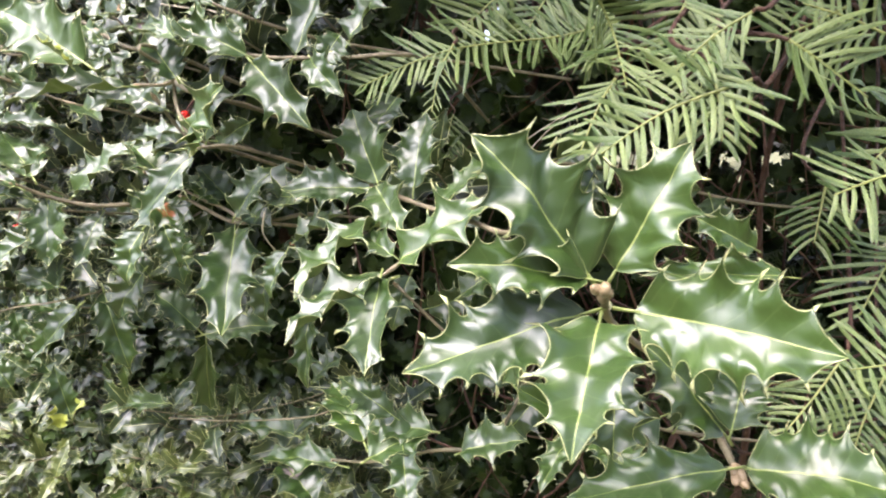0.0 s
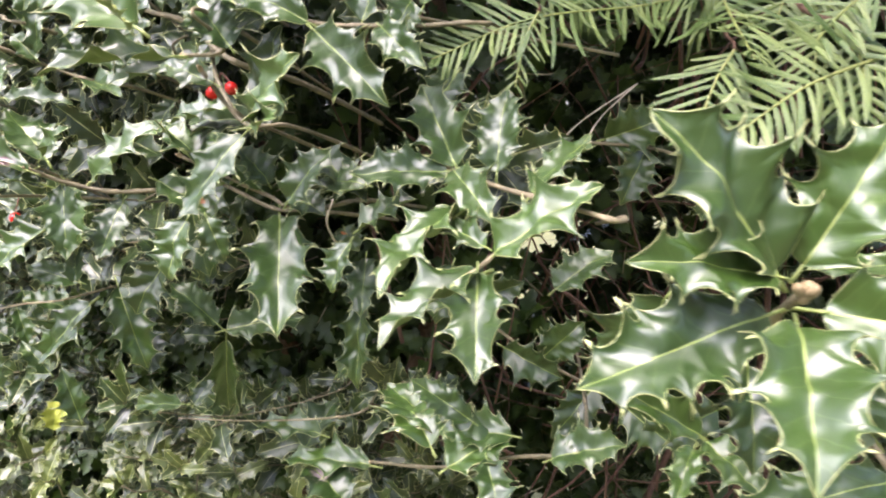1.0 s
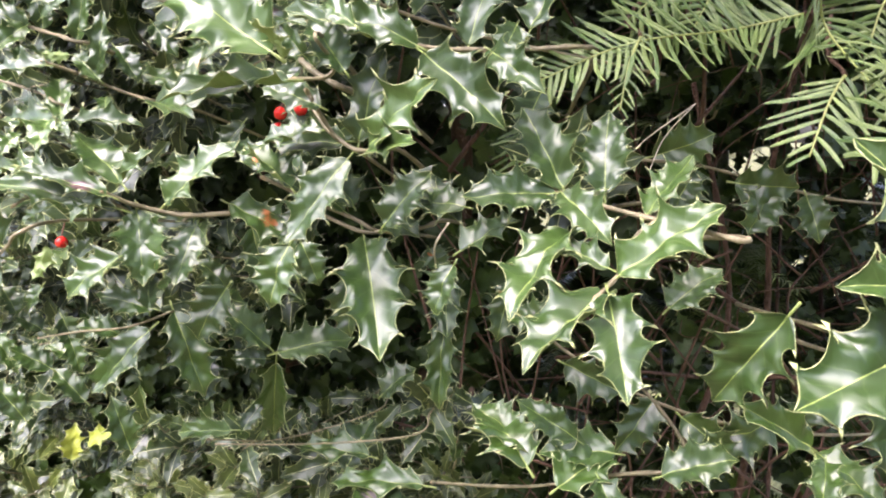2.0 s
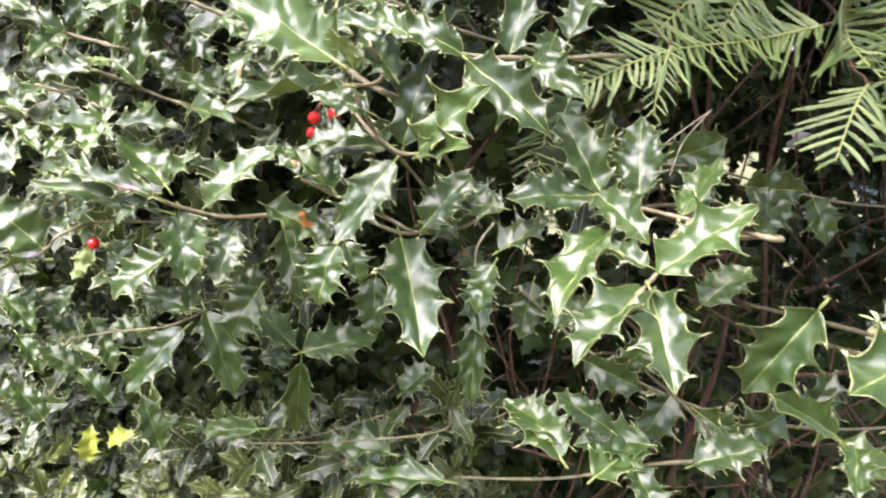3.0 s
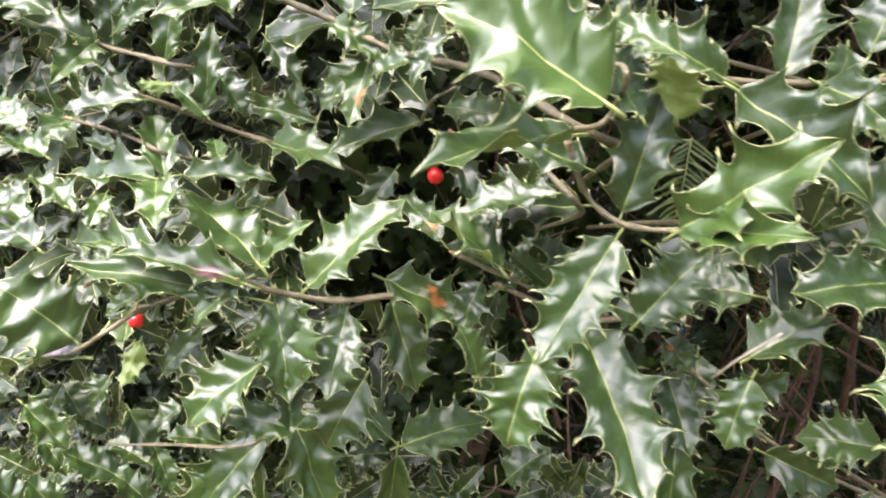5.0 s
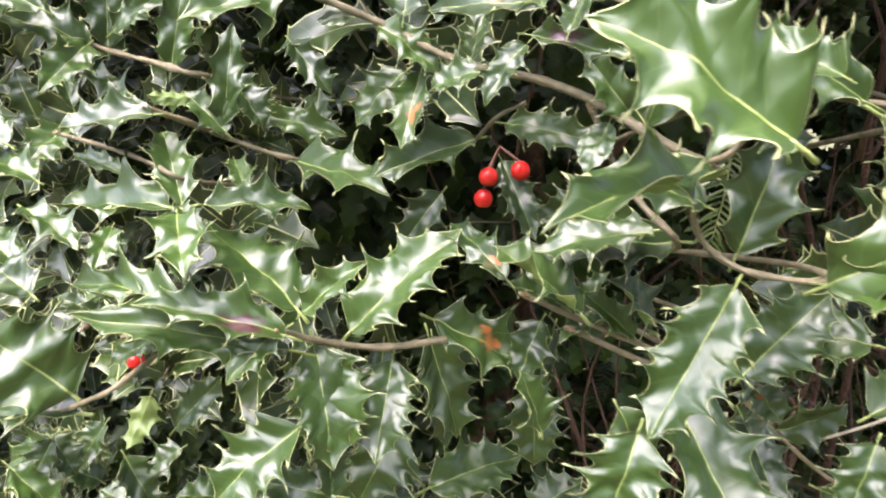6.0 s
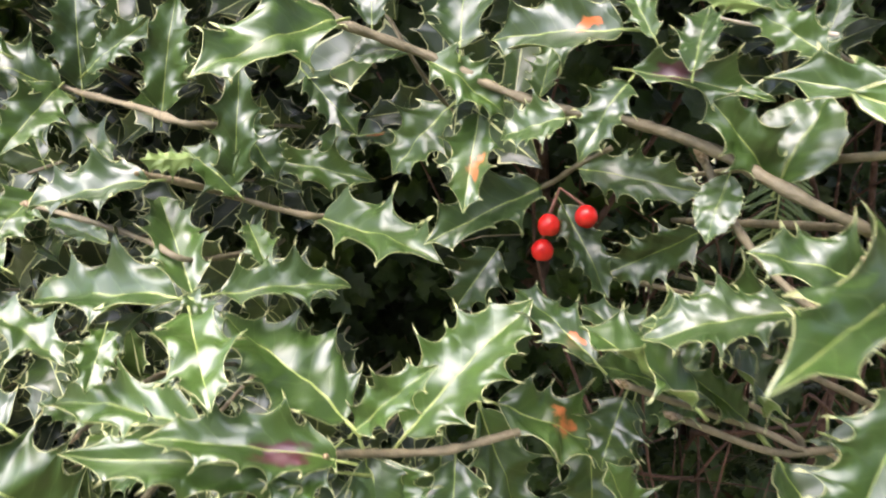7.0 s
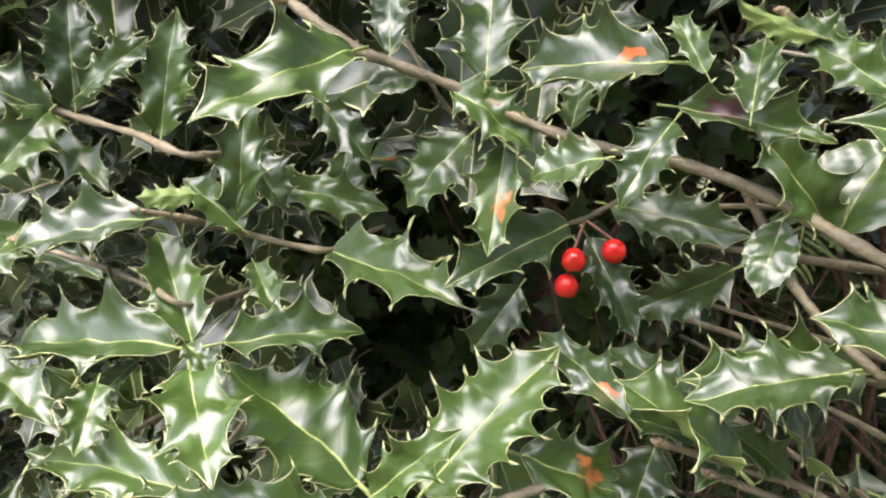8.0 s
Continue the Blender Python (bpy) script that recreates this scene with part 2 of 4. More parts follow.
def holly_mesh(seed, spines=5, depth=0.4, fold=0.18, wave=0.11, arch=0.22, thick=0.007):
    """One holly leaf of length 1 along y and width 1, its upper face to +z: blade, pale midrib and margin, underside, leaf stalk."""
    rng = random.Random(seed)
    cols = (-1, -0.999, -0.84, -0.66, -0.46, -0.24, -0.02, 0.02, 0.24, 0.46, 0.66, 0.84, 0.999, 1)
    edges = [edge_rows(spine_marks(rng, spines), FULL_STEPS) for _ in range(2)]
    rows = len(edges[0])
    turn, twist, phase = rng.uniform(-0.08, 0.08), rng.uniform(-0.3, 0.3), rng.uniform(0, 6)
    alike = rng.choice((0, 1))
    smooth = depth < 0.2
    bm = bmesh.new()
    uv = bm.loops.layers.uv.new()
    place = {}

    def point(i, j, under):
        s = cols[j]
        side, r = (0 if s < 0 else 1), abs(s)
        u, half, sinus, count, near = edges[side][i]
        mid = 0.5 * (edges[0][i][0] + edges[1][i][0])
        spike = 0.0 if smooth or not 0 <= count <= spines - 1 or count != int(count) else 1.0
        bay = min(sinus, 1 - near) + (sinus - min(sinus, 1 - near)) * r ** 8
        half = max(half * (1 - depth * bay * (0.25 + 0.75 * r)), 0.008)
        rim = min(0.015, 0.4 * half)
        reach = r * (half - rim) / 0.999 if r < 1 else half + 0.075 * spike
        if r < 0.1:
            reach = 0.017 * (1.1 - 0.75 * mid)
        x = 0.5 * reach * (1 if s > 0 else -1)
        y = mid + (u - mid) * r + 0.022 * near * r ** 3 * math.sin(math.pi * u) + (0.03 * spike if r == 1 else 0)
        beat = math.cos(math.pi * count + math.pi * side * alike)
        lift = 0.8 * wave * (0.8 * beat + 0.25) * (0.4 + 0.6 * near) * r ** 2.2 * math.sin(math.pi * min(1, u * 0.9 + 0.08)) * (1 + 0.25 * spike * (r == 1))
        cup = fold * abs(x) * (1.25 - 1.1 * abs(x))
        swell = 0.03 * math.cos(math.tau * (u * 3.1 - r * 0.75) + phase + side) * math.sin(math.pi * r) * math.sin(math.pi * u)
        soft = 0.075 * noise.noise(Vector((x * 5 + seed * 7.1, y * 4.2, 0.3))) + 0.022 * noise.noise(Vector((x * 11, y * 10 + seed * 3.3, 1.7)))
        bow = -arch * (y - 0.35) ** 2 + twist * x * (y - 0.3)
        groove = -0.009 if r < 0.1 and under else -0.005 if r < 0.1 else 0
        return Vector((x + turn * y * y, y, cup + lift + swell + soft + bow + groove - (thick if under else 0)))

    for under in (0, 1):
        for i in range(rows):
            for j in range(len(cols)):
                place[under, i, j] = bm.verts.new(point(i, j, under))
    for under in (0, 1):
        for i in range(rows - 1):
            for j in range(len(cols) - 1):
                quad = [place[under, i, j], place[under, i, j + 1], place[under, i + 1, j + 1], place[under, i + 1, j]]
                for tri in ((quad[0], quad[1], quad[2]), (quad[0], quad[2], quad[3])):
                    f = bm.faces.new(tri[::-1] if under else tri)
                    f.material_index = 2 if j in (0, len(cols) - 2) else 1 if 2 * j == len(cols) - 2 else (3 if under else 0)
                    for lp in f.loops:
                        lp[uv].uv = (0.5 + lp.vert.co.x, lp.vert.co.y)
    for i in range(rows - 1):
        for j in (0, len(cols) - 1):
            q = [place[0, i, j], place[0, i + 1, j], place[1, i + 1, j], place[1, i, j]]
            bm.faces.new(q if j == 0 else q[::-1]).material_index = 2
    root = 0.5 * (place[0, 0, 6].co + place[0, 0, 7].co)
    stalk = [root + Vector((0, 0.03, -0.006)), root + Vector((0, -0.05, -0.012)), root + Vector((0, -0.13, -0.03))]
    old = set(bm.faces)
    tube(bm, stalk, 0.014, 1.35, 6, 0.0)
    for f in bm.faces:
        if f not in old:
            f.material_index = 1
    bm.normal_update()
    me = bpy.data.meshes.new("holly_leaf")
    bm.to_mesh(me)
    bm.free()
    me.shade_smooth()
    return me


SHAPES = {"spiny": [(1, 4, 0.40, 0.24, 0.20, 0.26), (2, 5, 0.36, 0.32, 0.16, 0.34), (3, 6, 0.34, 0.18, 0.17, 0.18), (4, 4, 0.44, 0.34, 0.22, 0.36), (5, 6, 0.36, 0.16, 0.15, 0.14), (8, 4, 0.42, 0.38, 0.24, 0.22), (9, 5, 0.42, 0.26, 0.21, 0.32), (10, 5, 0.38, 0.30, 0.19, 0.10)],
          "smooth": [(6, 4, 0.03, 0.28, 0.02, 0.25), (7, 6, 0.08, 0.2, 0.04, 0.2)]}
LEAVES = {}
for kind, shapes in SHAPES.items():
    for tint in BLADE:
        if kind == "smooth" and tint != "green":
            continue
        LEAVES[kind, tint] = []
        for seed, spines, depth, fold, wave, arch in shapes:
            me = holly_mesh(seed, spines, depth, fold, wave, arch)
            for mt in (BLADE[tint], RIB, MARGIN, UNDER):
                me.materials.append(mt)
            LEAVES[kind, tint].append(me)

# ---- holly ----
pick = random.Random(11)
holly = tagged(new("holly_bush"), "dense holly bush with glossy dark green spiny leaves and red berries", "bush")
holly.location = (-0.2, 1.4, 0)
HOLLY_BACK = Matrix.Translation(-holly.location)


def bud(stem, place, way, size):
    """A winter bud of a few overlapping scales at a shoot's tip."""
    bm = bmesh.new()
    turn = way.to_track_quat("Z", "Y").to_matrix().to_4x4()
    for k in range(6):
        a, up = 2.4 * k, 0.35 * k * size
        m = Matrix.Translation(place) @ turn @ pose(0.45 * size * math.cos(a), 0.45 * size * math.sin(a), up, 18 * math.sin(a), 18 * math.cos(a), 0)
        bmesh.ops.create_uvsphere(bm, u_segments=8, v_segments=6, radius=1, matrix=m @ Matrix.Diagonal((0.55 * size, 0.55 * size, size, 1)))
    part("bud", bm, BUD, stem, "brownish pink bud at the tip of the twig")


def branch(radius, *points):
    """A twig of the bush; it runs on into the bush behind its last point."""
    bm = bmesh.new()
    tube(bm, [HOLLY_BACK @ p for p in spline(points, 7)], radius, 1.15, 8, 0.4)
    stem = part("branch", bm, DRY if radius < 0.0006 else BARK, holly)
    if radius > 0.0006:
        bud(stem, HOLLY_BACK @ Vector(points[0]), Vector(points[0]) - Vector(points[1]), (2.4 if radius > 0.0014 else 1.4) * radius)
    return stem


def leaf(stem, base, tip, normal, width, kind="spiny", tint="green", form=None):
    """A leaf from base to tip, its upper face towards normal; its stalk ends in the bark. form: which of its kind's shapes."""
    base, tip, n = Vector(base), Vector(tip), Vector(normal)
    y = tip - base
    x = y.cross(n).normalized()
    z = x.cross(y).normalized()
    shapes = LEAVES[kind, tint]
    ob = new("leaf", shapes[(round(base[0] * 7e3) + round(tip[2] * 11e3)) % len(shapes) if form is None else form])
    length = y.length
    m = Matrix((x * width, y, z * (0.5 * length + 0.5 * width))).transposed().to_4x4()
    m.translation = base
    ob.parent = stem
    ob.matrix_basis = HOLLY_BACK @ m
    if tint == "yellow":
        tagged(ob, "lime yellow holly leaf")
    elif tint == "mauve":
        tagged(ob, "green holly leaf with a dried mauve patch")
    elif tint != "green":
        tagged(ob, "green holly leaf with a rusty blotch")
    return ob


b = branch(0.0015, (-0.2741, 0.5594, 1.4814), (-0.2563, 0.5504, 1.4666), (-0.2440, 0.5515, 1.4612), (-0.2254, 0.5525, 1.4536), (-0.2061, 0.5468, 1.4430), (-0.1886, 0.5371, 1.4357), (-0.1706, 0.5274, 1.4310), (-0.1532, 0.5176, 1.4232), (-0.1430, 0.5060, 1.4150), (-0.1310, 0.4960, 1.4060), (-0.1170, 0.4960, 1.3990), (-0.0950, 0.5400, 1.3920), (-0.0700, 0.7000, 1.3700))
leaf(b, (-0.2116, 0.5575, 1.4361), (-0.2209, 0.5418, 1.4064), (-0.23, -0.83, 0.51), 0.0207, "spiny", "orange")
leaf(b, (-0.2282, 0.5507, 1.4544), (-0.2046, 0.5455, 1.4352), (0.15, -0.89, 0.42), 0.0217)
leaf(b, (-0.1927, 0.5254, 1.4341), (-0.2110, 0.5351, 1.4296), (-0.50, -0.69, 0.53), 0.0203)
leaf(b, (-0.1772, 0.5175, 1.4431), (-0.1943, 0.5149, 1.4231), (-0.41, -0.80, 0.45), 0.0183)
leaf(b, (-0.1745, 0.5206, 1.4461), (-0.1388, 0.5058, 1.4366), (-0.23, -0.85, 0.47), 0.0164, "spiny", "red")
leaf(b, (-0.1377, 0.5076, 1.4129), (-0.1593, 0.5081, 1.4392), (-0.08, -1.00, -0.04), 0.0210)
leaf(b, (-0.1375, 0.5076, 1.4128), (-0.1223, 0.5069, 1.4374), (-0.71, -0.56, 0.42), 0.0260, "smooth", "green")
leaf(b, (-0.2185, 0.5493, 1.4563), (-0.2135, 0.5601, 1.4843), (-0.23, -0.89, 0.39), 0.0267)
leaf(b, (-0.2449, 0.5567, 1.4653), (-0.2430, 0.5632, 1.4900), (-0.09, -0.96, 0.26), 0.0160)
leaf(b, (-0.2557, 0.5315, 1.4647), (-0.2917, 0.5003, 1.4507), (0.40, -0.72, 0.58), 0.0261)
leaf(b, (-0.2369, 0.5553, 1.4581), (-0.2525, 0.5544, 1.4562), (-0.02, -0.84, 0.55), 0.0121, "smooth", "green")
leaf(b, (-0.1912, 0.5555, 1.4409), (-0.1847, 0.5583, 1.4590), (-0.46, -0.84, 0.30), 0.0135)
leaf(b, (-0.1193, 0.5815, 1.3850), (-0.1559, 0.5936, 1.3672), (0.05, -0.99, 0.05), 0.0280)
leaf(b, (-0.2165, 0.5900, 1.4395), (-0.2409, 0.5921, 1.4170), (-0.38, -0.86, 0.34), 0.0296)
b = branch(0.0013, (-0.3879, 0.6301, 1.4727), (-0.3784, 0.6309, 1.4624), (-0.3554, 0.6223, 1.4522), (-0.3297, 0.6029, 1.4448), (-0.3088, 0.5780, 1.4379), (-0.2972, 0.6190, 1.4334), (-0.2762, 0.8230, 1.4037))
leaf(b, (-0.3580, 0.6334, 1.4545), (-0.3562, 0.6326, 1.4978), (0.29, -0.96, -0.03), 0.0269)
leaf(b, (-0.3505, 0.6165, 1.4598), (-0.3227, 0.6068, 1.4772), (-0.40, -0.91, 0.13), 0.0177)
leaf(b, (-0.3244, 0.6150, 1.4434), (-0.3150, 0.6134, 1.4881), (0.01, -1.00, -0.04), 0.0232)
leaf(b, (-0.2681, 0.6111, 1.4550), (-0.2504, 0.6065, 1.4302), (0.15, -0.95, 0.28), 0.0220)
leaf(b, (-0.2912, 0.6347, 1.4239), (-0.2621, 0.6350, 1.4070), (0.29, -0.83, 0.48), 0.0230)
leaf(b, (-0.3805, 0.6421, 1.4262), (-0.3943, 0.6633, 1.4484), (0.24, -0.62, 0.74), 0.0175)
leaf(b, (-0.3721, 0.6437, 1.4455), (-0.3464, 0.6167, 1.4266), (0.09, -0.51, 0.85), 0.0212)
leaf(b, (-0.3610, 0.6198, 1.4541), (-0.4002, 0.6059, 1.4717), (0.48, -0.73, 0.49), 0.0353)
leaf(b, (-0.3603, 0.6155, 1.4547), (-0.3726, 0.5900, 1.4330), (0.51, -0.69, 0.52), 0.0243)
leaf(b, (-0.2875, 0.6324, 1.4226), (-0.2446, 0.6200, 1.4105), (-0.15, -0.90, 0.41), 0.0229)
leaf(b, (-0.2983, 0.6170, 1.4401), (-0.2809, 0.6147, 1.4154), (0.51, -0.75, 0.43), 0.0248)
leaf(b, (-0.3705, 0.5930, 1.4659), (-0.4068, 0.5962, 1.4839), (0.09, -0.93, 0.35), 0.0257)
b = branch(0.0011, (-0.3209, 0.5655, 1.4224), (-0.3094, 0.5784, 1.4172), (-0.2972, 0.5880, 1.4112), (-0.2795, 0.5953, 1.4037), (-0.2660, 0.6046, 1.3995), (-0.2525, 0.6613, 1.3946), (-0.2301, 0.8757, 1.3646))
leaf(b, (-0.2670, 0.6011, 1.4007), (-0.2268, 0.5592, 1.3873), (-0.27, -0.52, 0.81), 0.0318)
leaf(b, (-0.2959, 0.5818, 1.4162), (-0.2881, 0.5808, 1.4588), (0.00, -1.00, -0.03), 0.0207)
leaf(b, (-0.3050, 0.5650, 1.4266), (-0.3203, 0.5584, 1.4271), (-0.37, 0.82, -0.44), 0.0120)
leaf(b, (-0.2944, 0.5819, 1.4129), (-0.3109, 0.5804, 1.4307), (0.47, -0.80, 0.37), 0.0242)
leaf(b, (-0.3193, 0.5619, 1.4216), (-0.3586, 0.5615, 1.4164), (-0.08, -0.72, 0.69), 0.0258)
leaf(b, (-0.2606, 0.6399, 1.4014), (-0.2594, 0.6439, 1.4366), (-0.03, -0.99, 0.11), 0.0283)
leaf(b, (-0.2921, 0.5830, 1.4011), (-0.2842, 0.5622, 1.3878), (0.09, -0.51, 0.85), 0.0147)
leaf(b, (-0.2494, 0.6492, 1.4311), (-0.2103, 0.6237, 1.4247), (-0.30, -0.64, 0.71), 0.0304, "spiny", "rust")
b = branch(0.0009, (-0.3661, 0.5880, 1.4132), (-0.3379, 0.5722, 1.4060), (-0.3212, 0.5626, 1.4006), (-0.3081, 0.5587, 1.3944), (-0.2936, 0.6055, 1.3875))
leaf(b, (-0.3131, 0.5515, 1.3858), (-0.3716, 0.5790, 1.3847), (-0.26, -0.53, 0.81), 0.0338, form=1)
leaf(b, (-0.3079, 0.5529, 1.3857), (-0.3205, 0.5779, 1.4171), (0.20, -0.73, 0.66), 0.0224)
leaf(b, (-0.2984, 0.5481, 1.3855), (-0.2570, 0.5568, 1.3851), (0.15, -0.69, 0.71), 0.0231)
leaf(b, (-0.3047, 0.5320, 1.3844), (-0.2966, 0.4988, 1.3685), (0.10, -0.41, 0.91), 0.0250)
leaf(b, (-0.3096, 0.5529, 1.3850), (-0.2982, 0.5395, 1.3743), (0.14, -0.54, 0.83), 0.0114)
leaf(b, (-0.3281, 0.5650, 1.3764), (-0.3510, 0.5671, 1.3579), (-0.34, -0.88, 0.33), 0.0130)
leaf(b, (-0.3609, 0.5710, 1.3682), (-0.3788, 0.5818, 1.3792), (0.23, -0.48, 0.85), 0.0170)
leaf(b, (-0.3482, 0.6062, 1.3954), (-0.3769, 0.6249, 1.4043), (-0.15, -0.61, 0.78), 0.0147)
leaf(b, (-0.3706, 0.6052, 1.4162), (-0.3815, 0.5845, 1.4001), (0.22, -0.67, 0.71), 0.0242)
leaf(b, (-0.3704, 0.5711, 1.3954), (-0.3958, 0.5808, 1.4067), (0.12, -0.60, 0.79), 0.0225)
leaf(b, (-0.3679, 0.5537, 1.3858), (-0.3426, 0.5346, 1.3723), (0.22, -0.35, 0.91), 0.0205)
leaf(b, (-0.3042, 0.5228, 1.3784), (-0.2970, 0.5051, 1.3645), (0.19, -0.56, 0.81), 0.0150)
leaf(b, (-0.3334, 0.5475, 1.3772), (-0.3349, 0.5305, 1.3636), (0.33, -0.61, 0.72), 0.0147)
leaf(b, (-0.3656, 0.5379, 1.3659), (-0.3899, 0.5536, 1.3815), (0.15, -0.57, 0.81), 0.0241)
leaf(b, (-0.3831, 0.5779, 1.4099), (-0.4120, 0.5918, 1.4260), (0.09, -0.66, 0.74), 0.0276)
b = branch(0.0011, (-0.1728, 0.5298, 1.3477), (-0.1485, 0.5363, 1.3348), (-0.1205, 0.5375, 1.3222), (-0.1050, 0.5344, 1.3143), (-0.0905, 0.5822, 1.3069), (-0.0675, 0.7908, 1.2753))
leaf(b, (-0.1797, 0.5377, 1.3540), (-0.1978, 0.5702, 1.3747), (-0.28, -0.62, 0.73), 0.0203, "spiny", "rust")
leaf(b, (-0.1474, 0.5479, 1.3372), (-0.1781, 0.5444, 1.3508), (0.35, -0.72, 0.60), 0.0197)
leaf(b, (-0.1524, 0.5439, 1.3482), (-0.1714, 0.5725, 1.3654), (-0.33, -0.64, 0.70), 0.0239)
leaf(b, (-0.1254, 0.5366, 1.3268), (-0.1480, 0.5364, 1.3472), (0.28, -0.92, 0.29), 0.0183)
leaf(b, (-0.1311, 0.5483, 1.3325), (-0.1585, 0.5371, 1.3298), (-0.00, -0.22, 0.97), 0.0209)
leaf(b, (-0.1387, 0.6532, 1.2616), (-0.1403, 0.6448, 1.2127), (-0.29, -0.94, 0.17), 0.0416)
leaf(b, (-0.1546, 0.5175, 1.3433), (-0.1853, 0.5311, 1.3701), (0.48, -0.43, 0.77), 0.0379)
leaf(b, (-0.1183, 0.5341, 1.3309), (-0.1348, 0.5280, 1.3546), (0.74, -0.57, 0.37), 0.0359)
b = branch(0.0012, (-0.1489, 0.5265, 1.4189), (-0.1432, 0.5159, 1.3982), (-0.1350, 0.5077, 1.3841), (-0.1246, 0.5030, 1.3721), (-0.1131, 0.5497, 1.3614), (-0.0920, 0.7574, 1.3276))
leaf(b, (-0.1331, 0.5028, 1.3770), (-0.1755, 0.5110, 1.3695), (-0.24, -0.49, 0.84), 0.0272, form=2)
leaf(b, (-0.1465, 0.5165, 1.4149), (-0.1577, 0.5092, 1.3972), (-0.50, -0.64, 0.58), 0.0142, "smooth", "green")
leaf(b, (-0.1206, 0.5128, 1.3709), (-0.1692, 0.5239, 1.3694), (-0.21, -0.83, 0.52), 0.0334)
b = branch(0.0008, (-0.1865, 0.5741, 1.4081), (-0.1848, 0.5585, 1.4125), (-0.1811, 0.5469, 1.4181), (-0.1706, 0.5445, 1.4231))
leaf(b, (-0.1873, 0.5705, 1.4089), (-0.2318, 0.5545, 1.3953), (0.07, -0.75, 0.66), 0.0283)
leaf(b, (-0.1755, 0.5628, 1.4158), (-0.1446, 0.5312, 1.4081), (-0.57, -0.67, 0.47), 0.0218)
leaf(b, (-0.1695, 0.5997, 1.3982), (-0.1553, 0.5822, 1.3618), (-0.11, -0.86, 0.49), 0.0205)
leaf(b, (-0.2004, 0.5865, 1.3841), (-0.2189, 0.5863, 1.3607), (-0.31, -0.91, 0.26), 0.0253)
b = branch(0.0013, (-0.2676, 0.5217, 1.3397), (-0.2568, 0.5357, 1.3315), (-0.2310, 0.5460, 1.3240), (-0.2027, 0.5529, 1.3241))
leaf(b, (-0.2619, 0.5315, 1.3464), (-0.2990, 0.5514, 1.3793), (0.42, -0.48, 0.77), 0.0463, form=4)
leaf(b, (-0.2600, 0.5212, 1.3469), (-0.2376, 0.5134, 1.3679), (-0.57, -0.76, 0.32), 0.0188)
leaf(b, (-0.2438, 0.5475, 1.3309), (-0.1975, 0.5554, 1.3741), (-0.41, -0.72, 0.57), 0.0385, form=2)
leaf(b, (-0.3039, 0.5218, 1.3541), (-0.3534, 0.5514, 1.3562), (-0.24, -0.46, 0.85), 0.0235)
leaf(b, (-0.2062, 0.5648, 1.3308), (-0.1642, 0.5660, 1.3050), (0.38, -0.71, 0.59), 0.0370, "spiny", "orange")
leaf(b, (-0.2570, 0.5379, 1.3284), (-0.2468, 0.5250, 1.2858), (0.15, -0.93, 0.32), 0.0415)
leaf(b, (-0.2297, 0.5609, 1.3191), (-0.2336, 0.5551, 1.2831), (-0.20, -0.96, 0.18), 0.0247)
leaf(b, (-0.2659, 0.5273, 1.3309), (-0.3415, 0.5186, 1.3505), (0.25, -0.70, 0.67), 0.0269)
leaf(b, (-0.2657, 0.5181, 1.3404), (-0.3160, 0.5106, 1.3583), (0.34, -0.64, 0.69), 0.0251, "spiny", "red")
leaf(b, (-0.2668, 0.5239, 1.3410), (-0.2886, 0.5118, 1.3260), (-0.09, -0.71, 0.69), 0.0206)
leaf(b, (-0.2013, 0.6233, 1.3003), (-0.1938, 0.6156, 1.2432), (0.21, -0.97, 0.16), 0.0308)
leaf(b, (-0.2259, 0.5528, 1.3162), (-0.2349, 0.5310, 1.2801), (0.06, -0.86, 0.51), 0.0315)
leaf(b, (-0.2575, 0.5379, 1.3288), (-0.2487, 0.5239, 1.2818), (0.31, -0.90, 0.32), 0.0327)
leaf(b, (-0.2639, 0.5219, 1.3015), (-0.2969, 0.5175, 1.2769), (-0.31, -0.78, 0.55), 0.0354)
leaf(b, (-0.2042, 0.6114, 1.3076), (-0.1916, 0.6035, 1.2535), (0.31, -0.93, 0.21), 0.0382)
b = branch(0.0012, (-0.1512, 0.5379, 1.3303), (-0.1167, 0.5346, 1.3145), (-0.0962, 0.5299, 1.3149), (-0.0766, 0.5219, 1.3175), (-0.0615, 0.5675, 1.3169), (-0.0382, 0.7745, 1.2899))
leaf(b, (-0.1447, 0.5533, 1.3338), (-0.1330, 0.5501, 1.3523), (-0.78, -0.48, 0.41), 0.0149)
leaf(b, (-0.1494, 0.5751, 1.3205), (-0.1594, 0.5712, 1.2874), (-0.54, -0.80, 0.26), 0.0214)
leaf(b, (-0.1133, 0.5339, 1.3110), (-0.0968, 0.4720, 1.2507), (0.07, -0.69, 0.72), 0.0484, form=2)
leaf(b, (-0.0616, 0.5418, 1.2555), (-0.0697, 0.5335, 1.1932), (-0.26, -0.95, 0.16), 0.0290)
leaf(b, (-0.0982, 0.4992, 1.3221), (-0.0723, 0.4927, 1.3550), (-0.50, -0.83, 0.23), 0.0355)
leaf(b, (-0.1458, 0.4969, 1.3126), (-0.1352, 0.4944, 1.2871), (0.23, -0.95, 0.19), 0.0246)
leaf(b, (-0.0721, 0.5341, 1.3031), (-0.0637, 0.5262, 1.2886), (-0.03, -0.89, 0.46), 0.0258, "spiny", "rust")
leaf(b, (-0.0996, 0.5271, 1.3223), (-0.0785, 0.5058, 1.3142), (-0.25, -0.55, 0.80), 0.0306)
